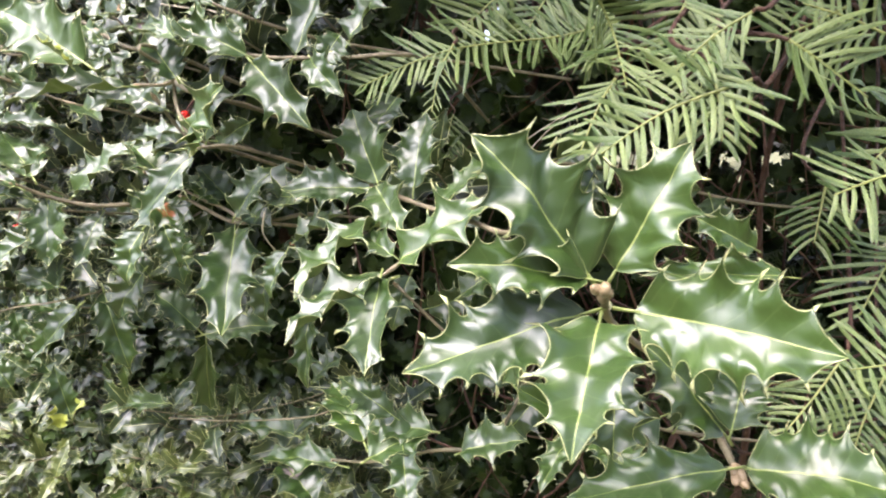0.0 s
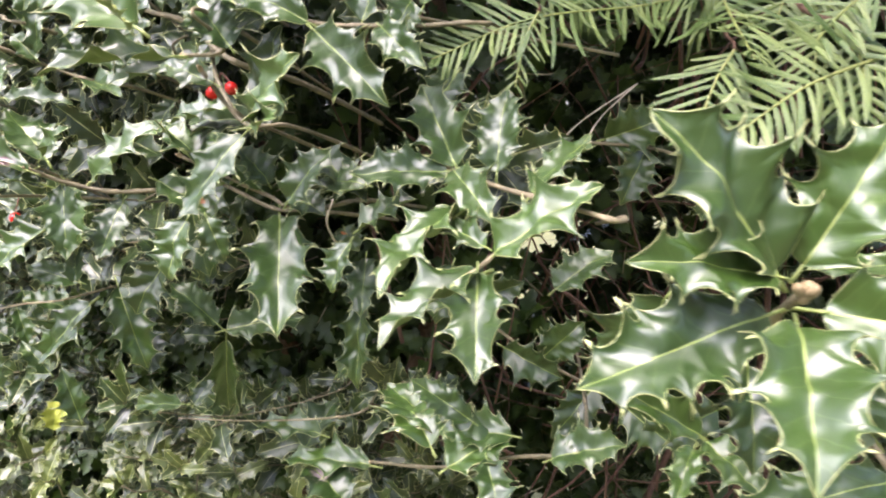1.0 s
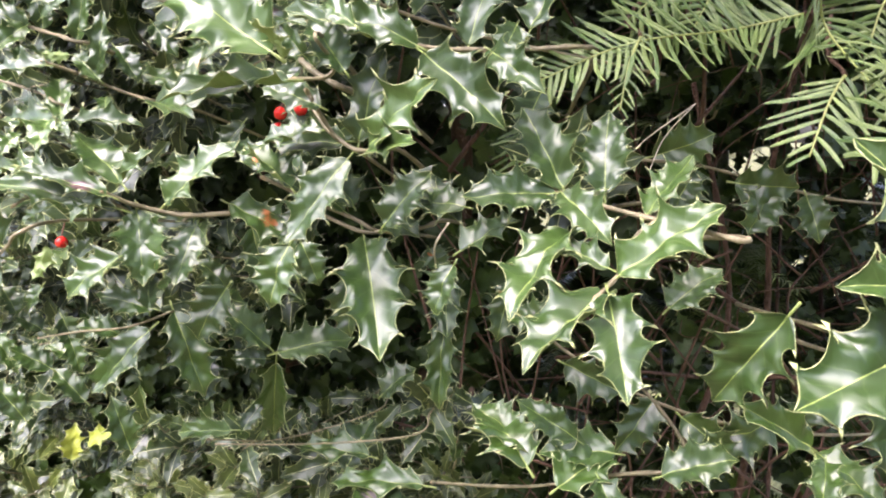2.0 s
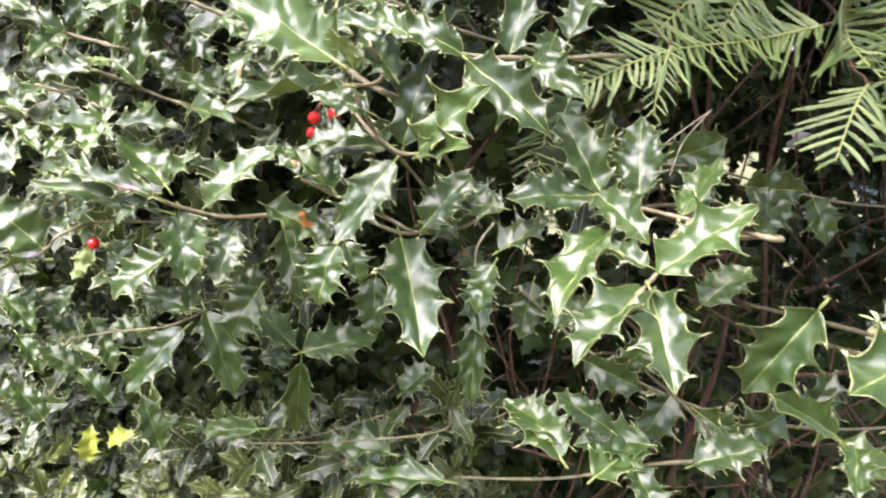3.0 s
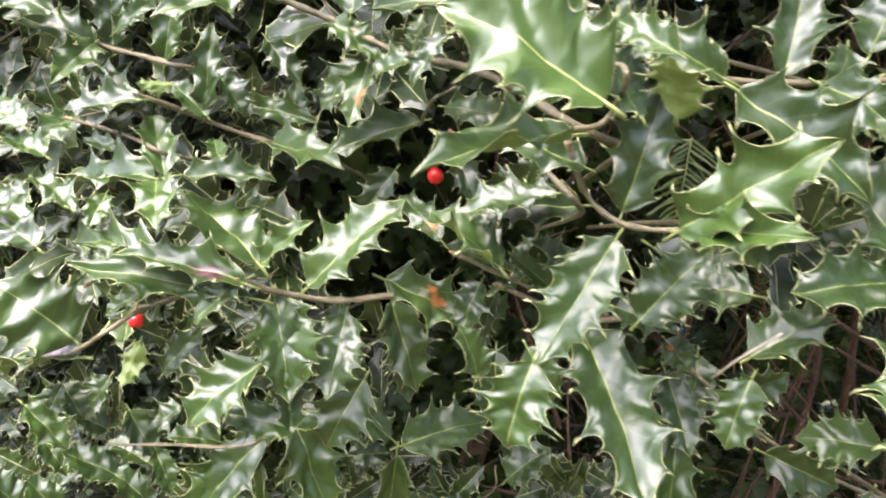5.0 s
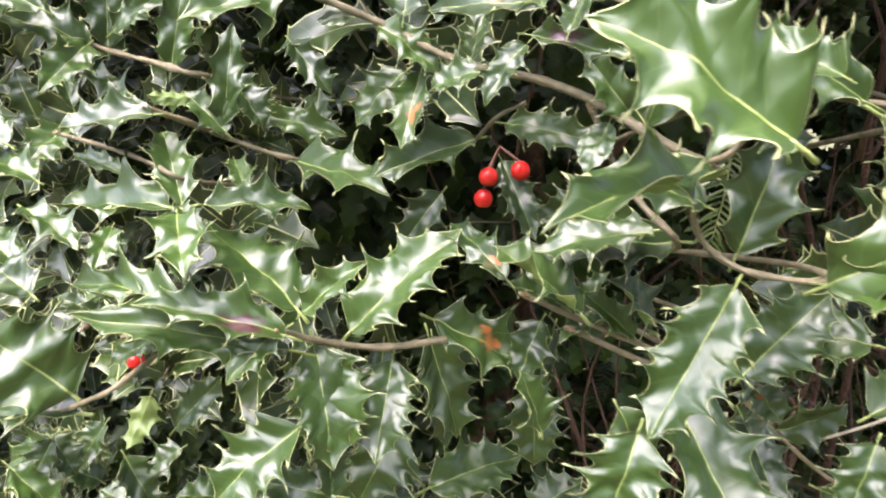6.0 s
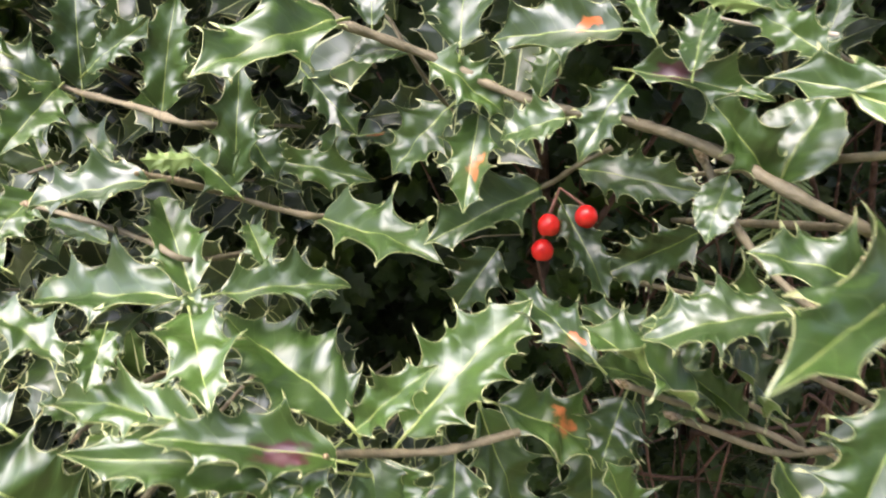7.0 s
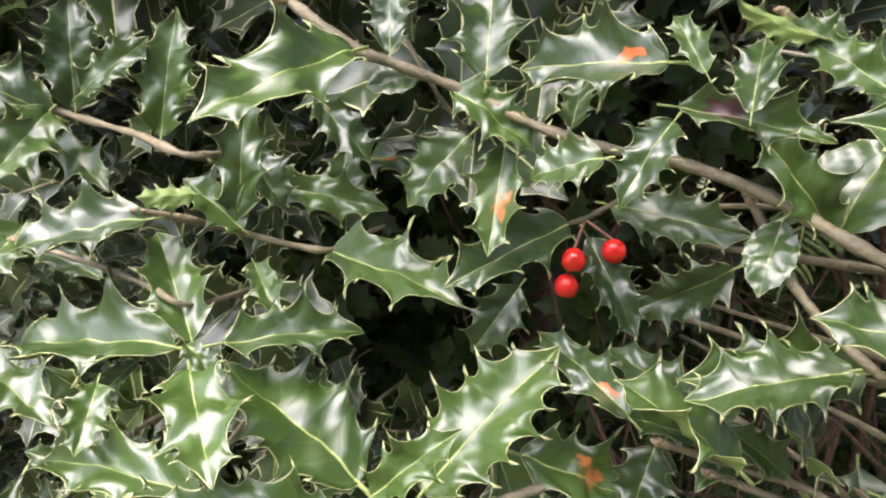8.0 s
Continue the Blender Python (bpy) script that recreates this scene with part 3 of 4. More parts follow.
leaf(b, (-0.1586, 0.5632, 1.3277), (-0.1713, 0.5608, 1.3009), (-0.48, -0.82, 0.30), 0.0282)
leaf(b, (-0.0622, 0.5587, 1.2786), (-0.0598, 0.5254, 1.2470), (-0.12, -0.69, 0.71), 0.0277)
leaf(b, (-0.1599, 0.5533, 1.2788), (-0.1696, 0.5499, 1.3087), (0.60, -0.80, 0.10), 0.0278)
b = branch(0.0011, (-0.1347, 0.4747, 1.3950), (-0.1250, 0.4847, 1.3763), (-0.1118, 0.4793, 1.3659), (-0.0970, 0.4607, 1.3657), (-0.0856, 0.5013, 1.3636), (-0.0646, 0.7050, 1.3355))
leaf(b, (-0.1288, 0.4743, 1.3892), (-0.1610, 0.4816, 1.4020), (0.02, -0.85, 0.53), 0.0262)
leaf(b, (-0.1157, 0.4773, 1.3615), (-0.1492, 0.4646, 1.3162), (-0.26, -0.86, 0.43), 0.0344)
leaf(b, (-0.1030, 0.4520, 1.3669), (-0.0700, 0.4150, 1.3965), (-0.62, -0.70, 0.30), 0.0345)
leaf(b, (-0.0996, 0.4557, 1.3662), (-0.0788, 0.4115, 1.3707), (-0.85, -0.36, 0.38), 0.0208)
leaf(b, (-0.1108, 0.4862, 1.3701), (-0.0942, 0.4825, 1.4196), (-0.39, -0.92, 0.06), 0.0322)
leaf(b, (-0.1488, 0.4720, 1.3145), (-0.1628, 0.4690, 1.2815), (-0.26, -0.95, 0.19), 0.0383)
leaf(b, (-0.0839, 0.5212, 1.3510), (-0.0517, 0.5034, 1.3224), (0.23, -0.69, 0.69), 0.0319)
b = branch(0.0011, (-0.1392, 0.4653, 1.4019), (-0.1250, 0.4723, 1.4035), (-0.1200, 0.4689, 1.4097), (-0.1249, 0.4423, 1.4191), (-0.1229, 0.4812, 1.4210), (-0.1083, 0.6837, 1.3956))
leaf(b, (-0.1400, 0.4503, 1.4010), (-0.1928, 0.4210, 1.3941), (0.16, -0.49, 0.86), 0.0242)
leaf(b, (-0.1392, 0.4126, 1.4096), (-0.1847, 0.4171, 1.4390), (0.15, -0.91, 0.38), 0.0461)
# Backlit leaf: light through the blade is put into its yellow tint.
leaf(b, (-0.1290, 0.3890, 1.4040), (-0.1370, 0.3750, 1.4170), (-0.25, -0.60, 0.75), 0.0190, "spiny", "yellow")
leaf(b, (-0.1128, 0.4593, 1.4055), (-0.1315, 0.4576, 1.4305), (0.54, -0.76, 0.35), 0.0344)
leaf(b, (-0.1069, 0.4456, 1.4260), (-0.1230, 0.4630, 1.4403), (-0.46, -0.78, 0.43), 0.0178)
b = branch(0.0013, (-0.1045, 0.4839, 1.4284), (-0.0727, 0.4804, 1.4199), (-0.0462, 0.4819, 1.4184), (-0.0155, 0.4862, 1.4191), (0.0156, 0.4900, 1.4206), (0.0315, 0.5414, 1.4192), (0.0554, 0.7524, 1.3916))
leaf(b, (-0.0733, 0.4725, 1.4159), (-0.0320, 0.4479, 1.3793), (-0.22, -0.91, 0.36), 0.0409)
leaf(b, (-0.0393, 0.4761, 1.4187), (-0.0159, 0.4483, 1.3943), (-0.42, -0.77, 0.48), 0.0278)
leaf(b, (-0.0766, 0.4732, 1.4210), (-0.1262, 0.4790, 1.4427), (0.05, -0.93, 0.35), 0.0322)
leaf(b, (-0.0493, 0.4841, 1.4212), (-0.0368, 0.4941, 1.4638), (-0.23, -0.93, 0.29), 0.0307)
leaf(b, (-0.0167, 0.4832, 1.4302), (0.0046, 0.4928, 1.4645), (-0.47, -0.73, 0.50), 0.0316)
leaf(b, (-0.1071, 0.4724, 1.4267), (-0.1521, 0.4885, 1.4437), (-0.10, -0.84, 0.53), 0.0229)
leaf(b, (-0.0225, 0.4870, 1.4327), (-0.0336, 0.4760, 1.4118), (0.26, -0.90, 0.34), 0.0270)
leaf(b, (0.0001, 0.5497, 1.4010), (-0.0158, 0.5299, 1.3736), (-0.04, -0.80, 0.60), 0.0355)
b = branch(0.0012, (-0.0012, 0.4774, 1.3424), (0.0276, 0.4601, 1.3336), (0.0571, 0.4400, 1.3269), (0.0767, 0.4194, 1.3224), (0.0889, 0.4608, 1.3186), (0.1103, 0.6651, 1.2894))
leaf(b, (0.0020, 0.4739, 1.3448), (-0.0199, 0.4897, 1.3910), (0.03, -0.94, 0.34), 0.0411)
leaf(b, (0.0236, 0.4708, 1.3418), (0.0267, 0.4881, 1.3874), (-0.32, -0.88, 0.35), 0.0355)
leaf(b, (-0.0025, 0.4736, 1.3422), (-0.0531, 0.4598, 1.3414), (0.19, -0.74, 0.65), 0.0343)
leaf(b, (0.0005, 0.4736, 1.3427), (0.0213, 0.4432, 1.3214), (-0.36, -0.69, 0.63), 0.0342)
leaf(b, (0.0032, 0.4631, 1.3243), (-0.0380, 0.4197, 1.2916), (-0.28, -0.39, 0.88), 0.0416)
leaf(b, (0.0410, 0.4521, 1.3329), (0.0745, 0.4811, 1.3626), (-0.33, -0.47, 0.82), 0.0259)
leaf(b, (0.1015, 0.4209, 1.2858), (0.0732, 0.4384, 1.2332), (-0.35, -0.78, 0.50), 0.0440)
b = branch(0.0011, (0.0097, 0.4238, 1.2950), (0.0228, 0.4348, 1.3043), (0.0339, 0.4448, 1.3215), (0.0443, 0.4500, 1.3290), (0.0574, 0.5045, 1.3334), (0.0794, 0.7175, 1.3097))
leaf(b, (0.0147, 0.4279, 1.2974), (-0.0313, 0.3905, 1.2758), (-0.21, -0.28, 0.94), 0.0417)
leaf(b, (0.0139, 0.4188, 1.2976), (0.0140, 0.3773, 1.2600), (-0.16, -0.66, 0.73), 0.0364)
leaf(b, (0.0208, 0.4305, 1.3053), (0.0717, 0.4269, 1.3395), (-0.47, -0.62, 0.63), 0.0399)
leaf(b, (0.0179, 0.4352, 1.3076), (-0.0051, 0.4551, 1.3176), (-0.20, -0.62, 0.76), 0.0226)
leaf(b, (0.0538, 0.4498, 1.2832), (0.0828, 0.4580, 1.3041), (-0.34, -0.61, 0.71), 0.0299)
leaf(b, (0.0029, 0.4841, 1.2679), (-0.0247, 0.5018, 1.2672), (-0.43, -0.65, 0.63), 0.0290)
b = branch(0.0010, (-0.3688, 0.5708, 1.2941), (-0.3518, 0.5570, 1.3036), (-0.3362, 0.5445, 1.3134), (-0.3238, 0.5878, 1.3167), (-0.3022, 0.7933, 1.2923))
leaf(b, (-0.3622, 0.5645, 1.3031), (-0.3940, 0.5600, 1.3381), (-0.20, -0.70, 0.68), 0.0588)
leaf(b, (-0.3640, 0.5696, 1.2955), (-0.4195, 0.5952, 1.2841), (-0.28, -0.20, 0.94), 0.0439, "spiny", "mauve")
leaf(b, (-0.3247, 0.5736, 1.2811), (-0.3006, 0.5664, 1.3074), (-0.50, -0.84, 0.23), 0.0215)
leaf(b, (-0.3899, 0.6028, 1.2671), (-0.4025, 0.6008, 1.2425), (-0.17, -0.97, 0.17), 0.0203)
leaf(b, (-0.3294, 0.5632, 1.3015), (-0.3393, 0.5609, 1.2787), (0.10, 0.99, -0.14), 0.0170)
leaf(b, (-0.3983, 0.5795, 1.2651), (-0.3790, 0.5791, 1.2382), (0.66, -0.58, 0.48), 0.0242)
leaf(b, (-0.3581, 0.5300, 1.3561), (-0.3823, 0.5419, 1.3712), (0.10, -0.69, 0.71), 0.0272)
leaf(b, (-0.3233, 0.5581, 1.3294), (-0.3456, 0.5590, 1.3178), (-0.32, -0.76, 0.56), 0.0157)
b = branch(0.0007, (-0.2616, 0.6573, 1.1213), (-0.2146, 0.7161, 1.0945), (-0.1319, 0.7582, 1.1027), (-0.1173, 0.8136, 1.1017))
leaf(b, (-0.2014, 0.6611, 1.1964), (-0.1394, 0.6837, 1.2062), (0.12, -0.65, 0.75), 0.0473)
leaf(b, (-0.2110, 0.6625, 1.1903), (-0.2375, 0.6522, 1.1934), (0.36, -0.74, 0.57), 0.0265)
leaf(b, (-0.2054, 0.6708, 1.1835), (-0.2165, 0.6950, 1.1050), (0.07, -0.90, 0.20), 0.0388)
leaf(b, (-0.3106, 0.6189, 1.1306), (-0.3211, 0.6143, 1.1754), (0.57, -0.82, 0.05), 0.0332)
leaf(b, (-0.2423, 0.6561, 1.1304), (-0.3014, 0.6788, 1.1195), (-0.37, -0.65, 0.66), 0.0305)
leaf(b, (-0.2347, 0.6644, 1.1264), (-0.2212, 0.6787, 1.1469), (0.00, -0.82, 0.57), 0.0242)
leaf(b, (-0.1588, 0.7417, 1.0504), (-0.1346, 0.7899, 1.0877), (-0.14, -0.56, 0.82), 0.0547)
leaf(b, (-0.2248, 0.6730, 1.1874), (-0.2441, 0.6822, 1.2287), (0.60, -0.67, 0.43), 0.0427)
leaf(b, (-0.1206, 0.7265, 1.1335), (-0.0893, 0.7190, 1.1649), (-0.68, -0.48, 0.56), 0.0501)
b = branch(0.0007, (-0.3780, 0.6260, 1.2201), (-0.3275, 0.5888, 1.2351), (-0.2779, 0.5608, 1.2460), (-0.2637, 0.6049, 1.2463))
leaf(b, (-0.3946, 0.6311, 1.2523), (-0.4404, 0.6479, 1.2346), (-0.47, -0.68, 0.57), 0.0269)
leaf(b, (-0.3784, 0.6360, 1.2596), (-0.3954, 0.6357, 1.2337), (-0.45, -0.84, 0.31), 0.0271)
leaf(b, (-0.3558, 0.6879, 1.2193), (-0.3809, 0.6928, 1.1988), (-0.55, -0.66, 0.51), 0.0309)
leaf(b, (-0.2082, 0.6618, 1.2011), (-0.2448, 0.6532, 1.2381), (0.66, -0.55, 0.52), 0.0412)
leaf(b, (-0.2786, 0.5910, 1.2357), (-0.3250, 0.5922, 1.1871), (-0.45, -0.79, 0.41), 0.0450)
leaf(b, (-0.2661, 0.6124, 1.2440), (-0.2458, 0.6044, 1.1772), (0.49, -0.84, 0.25), 0.0429)
leaf(b, (-0.3960, 0.6149, 1.2630), (-0.3837, 0.6129, 1.2426), (0.68, -0.57, 0.46), 0.0239)
leaf(b, (-0.3786, 0.6621, 1.2277), (-0.3644, 0.6576, 1.1950), (0.56, -0.75, 0.35), 0.0298)
leaf(b, (-0.4562, 0.6904, 1.2066), (-0.4339, 0.6879, 1.1720), (0.62, -0.65, 0.44), 0.0288)
leaf(b, (-0.3862, 0.6455, 1.2221), (-0.4046, 0.6403, 1.2364), (0.61, -0.54, 0.58), 0.0275)
leaf(b, (-0.3721, 0.6692, 1.1871), (-0.4029, 0.6790, 1.2009), (0.24, -0.46, 0.85), 0.0304)
leaf(b, (-0.2410, 0.6261, 1.2175), (-0.2611, 0.6225, 1.2386), (0.53, -0.76, 0.37), 0.0251)
leaf(b, (-0.2216, 0.5973, 1.2657), (-0.2458, 0.5922, 1.2282), (-0.14, -0.96, 0.22), 0.0440)
leaf(b, (-0.2922, 0.6012, 1.2248), (-0.3232, 0.5966, 1.1856), (-0.10, -0.98, 0.19), 0.0440)
leaf(b, (-0.2542, 0.6377, 1.2015), (-0.2469, 0.6172, 1.1716), (0.35, -0.73, 0.59), 0.0337)
leaf(b, (-0.3405, 0.5996, 1.2278), (-0.3315, 0.5967, 1.2016), (0.53, -0.80, 0.27), 0.0220)
leaf(b, (-0.2500, 0.5346, 1.2650), (-0.2863, 0.5336, 1.2749), (0.18, -0.79, 0.58), 0.0244)
leaf(b, (-0.2524, 0.5344, 1.2644), (-0.2531, 0.5410, 1.2995), (0.25, -0.95, 0.18), 0.0191)
leaf(b, (-0.3883, 0.6562, 1.1861), (-0.4193, 0.6520, 1.2060), (0.50, -0.54, 0.67), 0.0339)
leaf(b, (-0.4759, 0.6959, 1.1476), (-0.4984, 0.6896, 1.1769), (0.78, -0.35, 0.52), 0.0384)
leaf(b, (-0.3046, 0.6016, 1.2308), (-0.3302, 0.5916, 1.2405), (0.47, -0.47, 0.75), 0.0281)
leaf(b, (-0.2237, 0.6115, 1.2606), (-0.2422, 0.6075, 1.2869), (0.60, -0.74, 0.31), 0.0297)
leaf(b, (-0.3811, 0.6916, 1.1435), (-0.4093, 0.6941, 1.1737), (0.50, -0.69, 0.53), 0.0333)
b = branch(0.0007, (-0.2803, 0.7345, 1.0822), (-0.1871, 0.6933, 1.0998), (-0.0875, 0.6316, 1.1343), (-0.0738, 0.6756, 1.1357))
leaf(b, (-0.4698, 0.8183, 1.0278), (-0.4626, 0.8162, 1.0695), (0.27, -0.96, -0.10), 0.0318, "spiny", "yellow")
leaf(b, (-0.4174, 0.7597, 1.0753), (-0.3886, 0.7515, 1.0879), (-0.44, -0.70, 0.56), 0.0284, "spiny", "yellow")
leaf(b, (-0.1307, 0.6927, 1.0903), (-0.2016, 0.7272, 1.0868), (-0.21, -0.34, 0.91), 0.0431)
leaf(b, (-0.1384, 0.6824, 1.0633), (-0.0951, 0.6493, 1.0482), (0.14, -0.26, 0.96), 0.0630, "spiny", "mauve")
leaf(b, (-0.4741, 0.7515, 1.1033), (-0.4990, 0.7453, 1.1457), (0.68, -0.66, 0.31), 0.0362)
b = branch(0.0011, (-0.0711, 0.6215, 1.0984), (-0.0120, 0.5202, 1.1473), (0.0333, 0.4704, 1.1799), (0.0664, 0.4595, 1.1897), (0.0814, 0.5059, 1.1909), (0.1047, 0.7135, 1.1651))
leaf(b, (-0.0130, 0.4901, 1.1779), (-0.0406, 0.5298, 1.2052), (0.07, -0.53, 0.84), 0.0495)
leaf(b, (0.0111, 0.4663, 1.2037), (-0.0232, 0.4693, 1.2267), (0.22, -0.87, 0.44), 0.0246)
leaf(b, (0.0337, 0.4690, 1.1947), (-0.0091, 0.4775, 1.1932), (-0.15, -0.60, 0.79), 0.0342)
leaf(b, (-0.0806, 0.6654, 1.0750), (-0.1664, 0.6935, 1.0680), (-0.21, -0.43, 0.88), 0.0436)
leaf(b, (-0.0016, 0.4550, 1.1808), (0.0337, 0.4742, 1.1949), (-0.04, -0.54, 0.84), 0.0405)
leaf(b, (-0.0074, 0.4982, 1.1817), (-0.0457, 0.5261, 1.2027), (0.12, -0.48, 0.87), 0.0370)
leaf(b, (0.0202, 0.4499, 1.1892), (0.0258, 0.4225, 1.1690), (0.07, -0.58, 0.81), 0.0277)
leaf(b, (0.0536, 0.4500, 1.1903), (0.0900, 0.4401, 1.2060), (-0.45, -0.53, 0.72), 0.0321)
b = branch(0.0005, (-0.1505, 0.5173, 1.4591), (-0.1362, 0.5261, 1.4581), (-0.1219, 0.5269, 1.4565), (-0.1129, 0.5173, 1.4531))
leaf(b, (-0.1768, 0.5212, 1.4575), (-0.2105, 0.5448, 1.4592), (-0.48, -0.72, 0.50), 0.0298, "spiny", "rust")
leaf(b, (-0.1724, 0.5108, 1.4539), (-0.1757, 0.5223, 1.4700), (-0.38, -0.79, 0.49), 0.0111)
leaf(b, (-0.1665, 0.5008, 1.4442), (-0.1543, 0.5165, 1.4633), (-0.37, -0.59, 0.72), 0.0148)
leaf(b, (-0.1346, 0.5241, 1.4622), (-0.1612, 0.5208, 1.4702), (-0.16, 0.98, -0.12), 0.0108)
leaf(b, (-0.1202, 0.5131, 1.4480), (-0.1335, 0.5280, 1.4641), (-0.50, -0.80, 0.32), 0.0191)
b = branch(0.0005, (0.0624, 0.6030, 1.3435), (0.0866, 0.6153, 1.3692), (0.1298, 0.6288, 1.3978))
b = branch(0.0004, (0.0825, 0.5852, 1.3481), (0.1008, 0.6083, 1.3731), (0.1298, 0.6288, 1.3978))
b = branch(0.0016, (0.1165, 0.3193, 1.3121), (0.1269, 0.3631, 1.2897), (0.1615, 0.4169, 1.2580), (0.2213, 0.4799, 1.2233), (0.2330, 0.5380, 1.2168), (0.2541, 0.7534, 1.1859))
leaf(b, (0.1120, 0.3262, 1.3170), (0.0611, 0.3130, 1.3253), (0.29, -0.79, 0.54), 0.0314, form=7)
leaf(b, (0.1130, 0.3270, 1.3179), (0.0712, 0.3220, 1.3715), (0.40, -0.88, 0.23), 0.0480, form=7)
leaf(b, (0.1218, 0.3315, 1.3188), (0.1485, 0.3280, 1.3656), (-0.39, -0.91, 0.15), 0.0424, form=0)
leaf(b, (0.1298, 0.3322, 1.3032), (0.1911, 0.2957, 1.3011), (-0.30, -0.86, 0.40), 0.0490, form=2)
leaf(b, (0.1116, 0.3292, 1.3034), (0.0450, 0.3050, 1.2852), (0.20, -0.70, 0.68), 0.0436, form=4)
leaf(b, (0.1149, 0.3155, 1.3042), (0.1026, 0.2674, 1.2760), (-0.07, -0.49, 0.87), 0.0412, form=1)
leaf(b, (0.1320, 0.3953, 1.2623), (0.1316, 0.3725, 1.2232), (-0.07, -0.86, 0.50), 0.0381)
leaf(b, (0.1981, 0.3700, 1.3115), (0.1374, 0.3616, 1.3139), (0.14, -0.83, 0.54), 0.0185)
leaf(b, (0.2014, 0.4204, 1.3158), (0.1719, 0.4159, 1.3312), (0.23, -0.96, 0.16), 0.0268)
leaf(b, (0.1278, 0.4382, 1.2108), (0.0846, 0.4267, 1.2391), (0.46, -0.80, 0.38), 0.0295)
leaf(b, (0.1307, 0.4380, 1.2085), (0.1483, 0.4086, 1.1939), (-0.03, -0.46, 0.89), 0.0315)
leaf(b, (0.1123, 0.3984, 1.2232), (0.0958, 0.3718, 1.2105), (-0.07, -0.39, 0.92), 0.0194)
b = branch(0.0015, (0.1802, 0.3628, 1.2272), (0.1783, 0.3835, 1.2355), (0.1822, 0.4191, 1.2403), (0.1986, 0.4710, 1.2426), (0.2062, 0.5324, 1.2411), (0.2246, 0.7500, 1.2134))
leaf(b, (0.1845, 0.3619, 1.2289), (0.2393, 0.3460, 1.2337), (-0.21, -0.62, 0.75), 0.0514, form=2)
leaf(b, (0.1746, 0.3562, 1.2311), (0.1057, 0.3400, 1.2214), (0.05, -0.65, 0.76), 0.0330, form=4)
leaf(b, (0.1806, 0.3786, 1.2369), (0.1459, 0.3837, 1.2777), (0.25, -0.91, 0.33), 0.0407)
leaf(b, (0.1791, 0.3686, 1.2436), (0.1935, 0.3869, 1.2698), (-0.35, -0.67, 0.66), 0.0394)
b = branch(0.0005, (-0.0678, 0.4942, 1.2973), (-0.0682, 0.4705, 1.3137), (-0.0611, 0.4547, 1.3281))
leaf(b, (-0.0588, 0.4784, 1.3021), (-0.0718, 0.4760, 1.2744), (-0.48, -0.83, 0.29), 0.0288)
leaf(b, (-0.0546, 0.4885, 1.3091), (-0.0211, 0.4835, 1.3270), (-0.47, -0.47, 0.75), 0.0336)
leaf(b, (-0.0509, 0.4951, 1.3335), (-0.0814, 0.5133, 1.3353), (-0.30, -0.57, 0.76), 0.0338)
b = branch(0.0011, (-0.1371, 0.5330, 1.4697), (-0.1264, 0.5355, 1.4644), (-0.1136, 0.5377, 1.4588), (-0.0852, 0.5523, 1.4496), (-0.0368, 0.5848, 1.4410), (0.1291, 0.7018, 1.4261))
leaf(b, (-0.1201, 0.5287, 1.4605), (-0.1403, 0.5278, 1.4671), (-0.25, -0.75, 0.60), 0.0146)
leaf(b, (-0.1001, 0.5326, 1.4429), (-0.1139, 0.5370, 1.4551), (-0.40, -0.70, 0.60), 0.0172)
leaf(b, (-0.1186, 0.5380, 1.4566), (-0.1122, 0.5455, 1.4733), (-0.20, -0.85, 0.50), 0.0133)
leaf(b, (-0.0964, 0.5444, 1.4530), (-0.0882, 0.5468, 1.4713), (-0.30, -0.85, 0.40), 0.0155)
b = branch(0.0010, (-0.3610, 0.5838, 1.3282), (-0.3486, 0.5889, 1.3366), (-0.3373, 0.5985, 1.3414), (-0.3300, 0.6270, 1.3348), (-0.3293, 0.7426, 1.2950))
leaf(b, (-0.3419, 0.5837, 1.3415), (-0.3579, 0.5813, 1.3436), (-0.20, -0.65, 0.72), 0.0153)
leaf(b, (-0.3395, 0.5886, 1.3420), (-0.3387, 0.5750, 1.3261), (0.10, -0.85, 0.50), 0.0164)
leaf(b, (-0.3549, 0.5840, 1.3336), (-0.3730, 0.5833, 1.3425), (-0.10, -0.70, 0.70), 0.0153)
b = branch(0.0013, (-0.0151, 0.6311, 1.2512), (0.0374, 0.6322, 1.2027), (0.1061, 0.6339, 1.1619), (0.1869, 0.6469, 1.1326), (0.3077, 0.6986, 1.1007), (0.5232, 0.8726, 1.0303))
leaf(b, (0.0350, 0.6310, 1.1934), (0.0806, 0.6163, 1.1736), (0.10, -0.97, -0.08), 0.0440)
leaf(b, (0.1281, 0.6215, 1.1514), (0.1674, 0.6058, 1.1233), (0.00, -0.97, -0.08), 0.0487)
leaf(b, (0.2029, 0.6184, 1.1489), (0.1376, 0.6083, 1.1325), (-0.30, -0.97, -0.08), 0.0533)
leaf(b, (-0.0065, 0.6419, 1.2584), (-0.0223, 0.6261, 1.2149), (-0.10, -0.97, -0.08), 0.0394)
leaf(b, (0.0653, 0.6288, 1.1864), (0.0948, 0.6224, 1.2190), (-0.20, -0.97, -0.08), 0.0417)
leaf(b, (0.1072, 0.6243, 1.1654), (0.0710, 0.6100, 1.1281), (-0.20, -0.97, -0.08), 0.0440)
leaf(b, (0.2145, 0.6169, 1.1419), (0.2368, 0.6125, 1.1867), (-0.30, -0.97, -0.08), 0.0417)
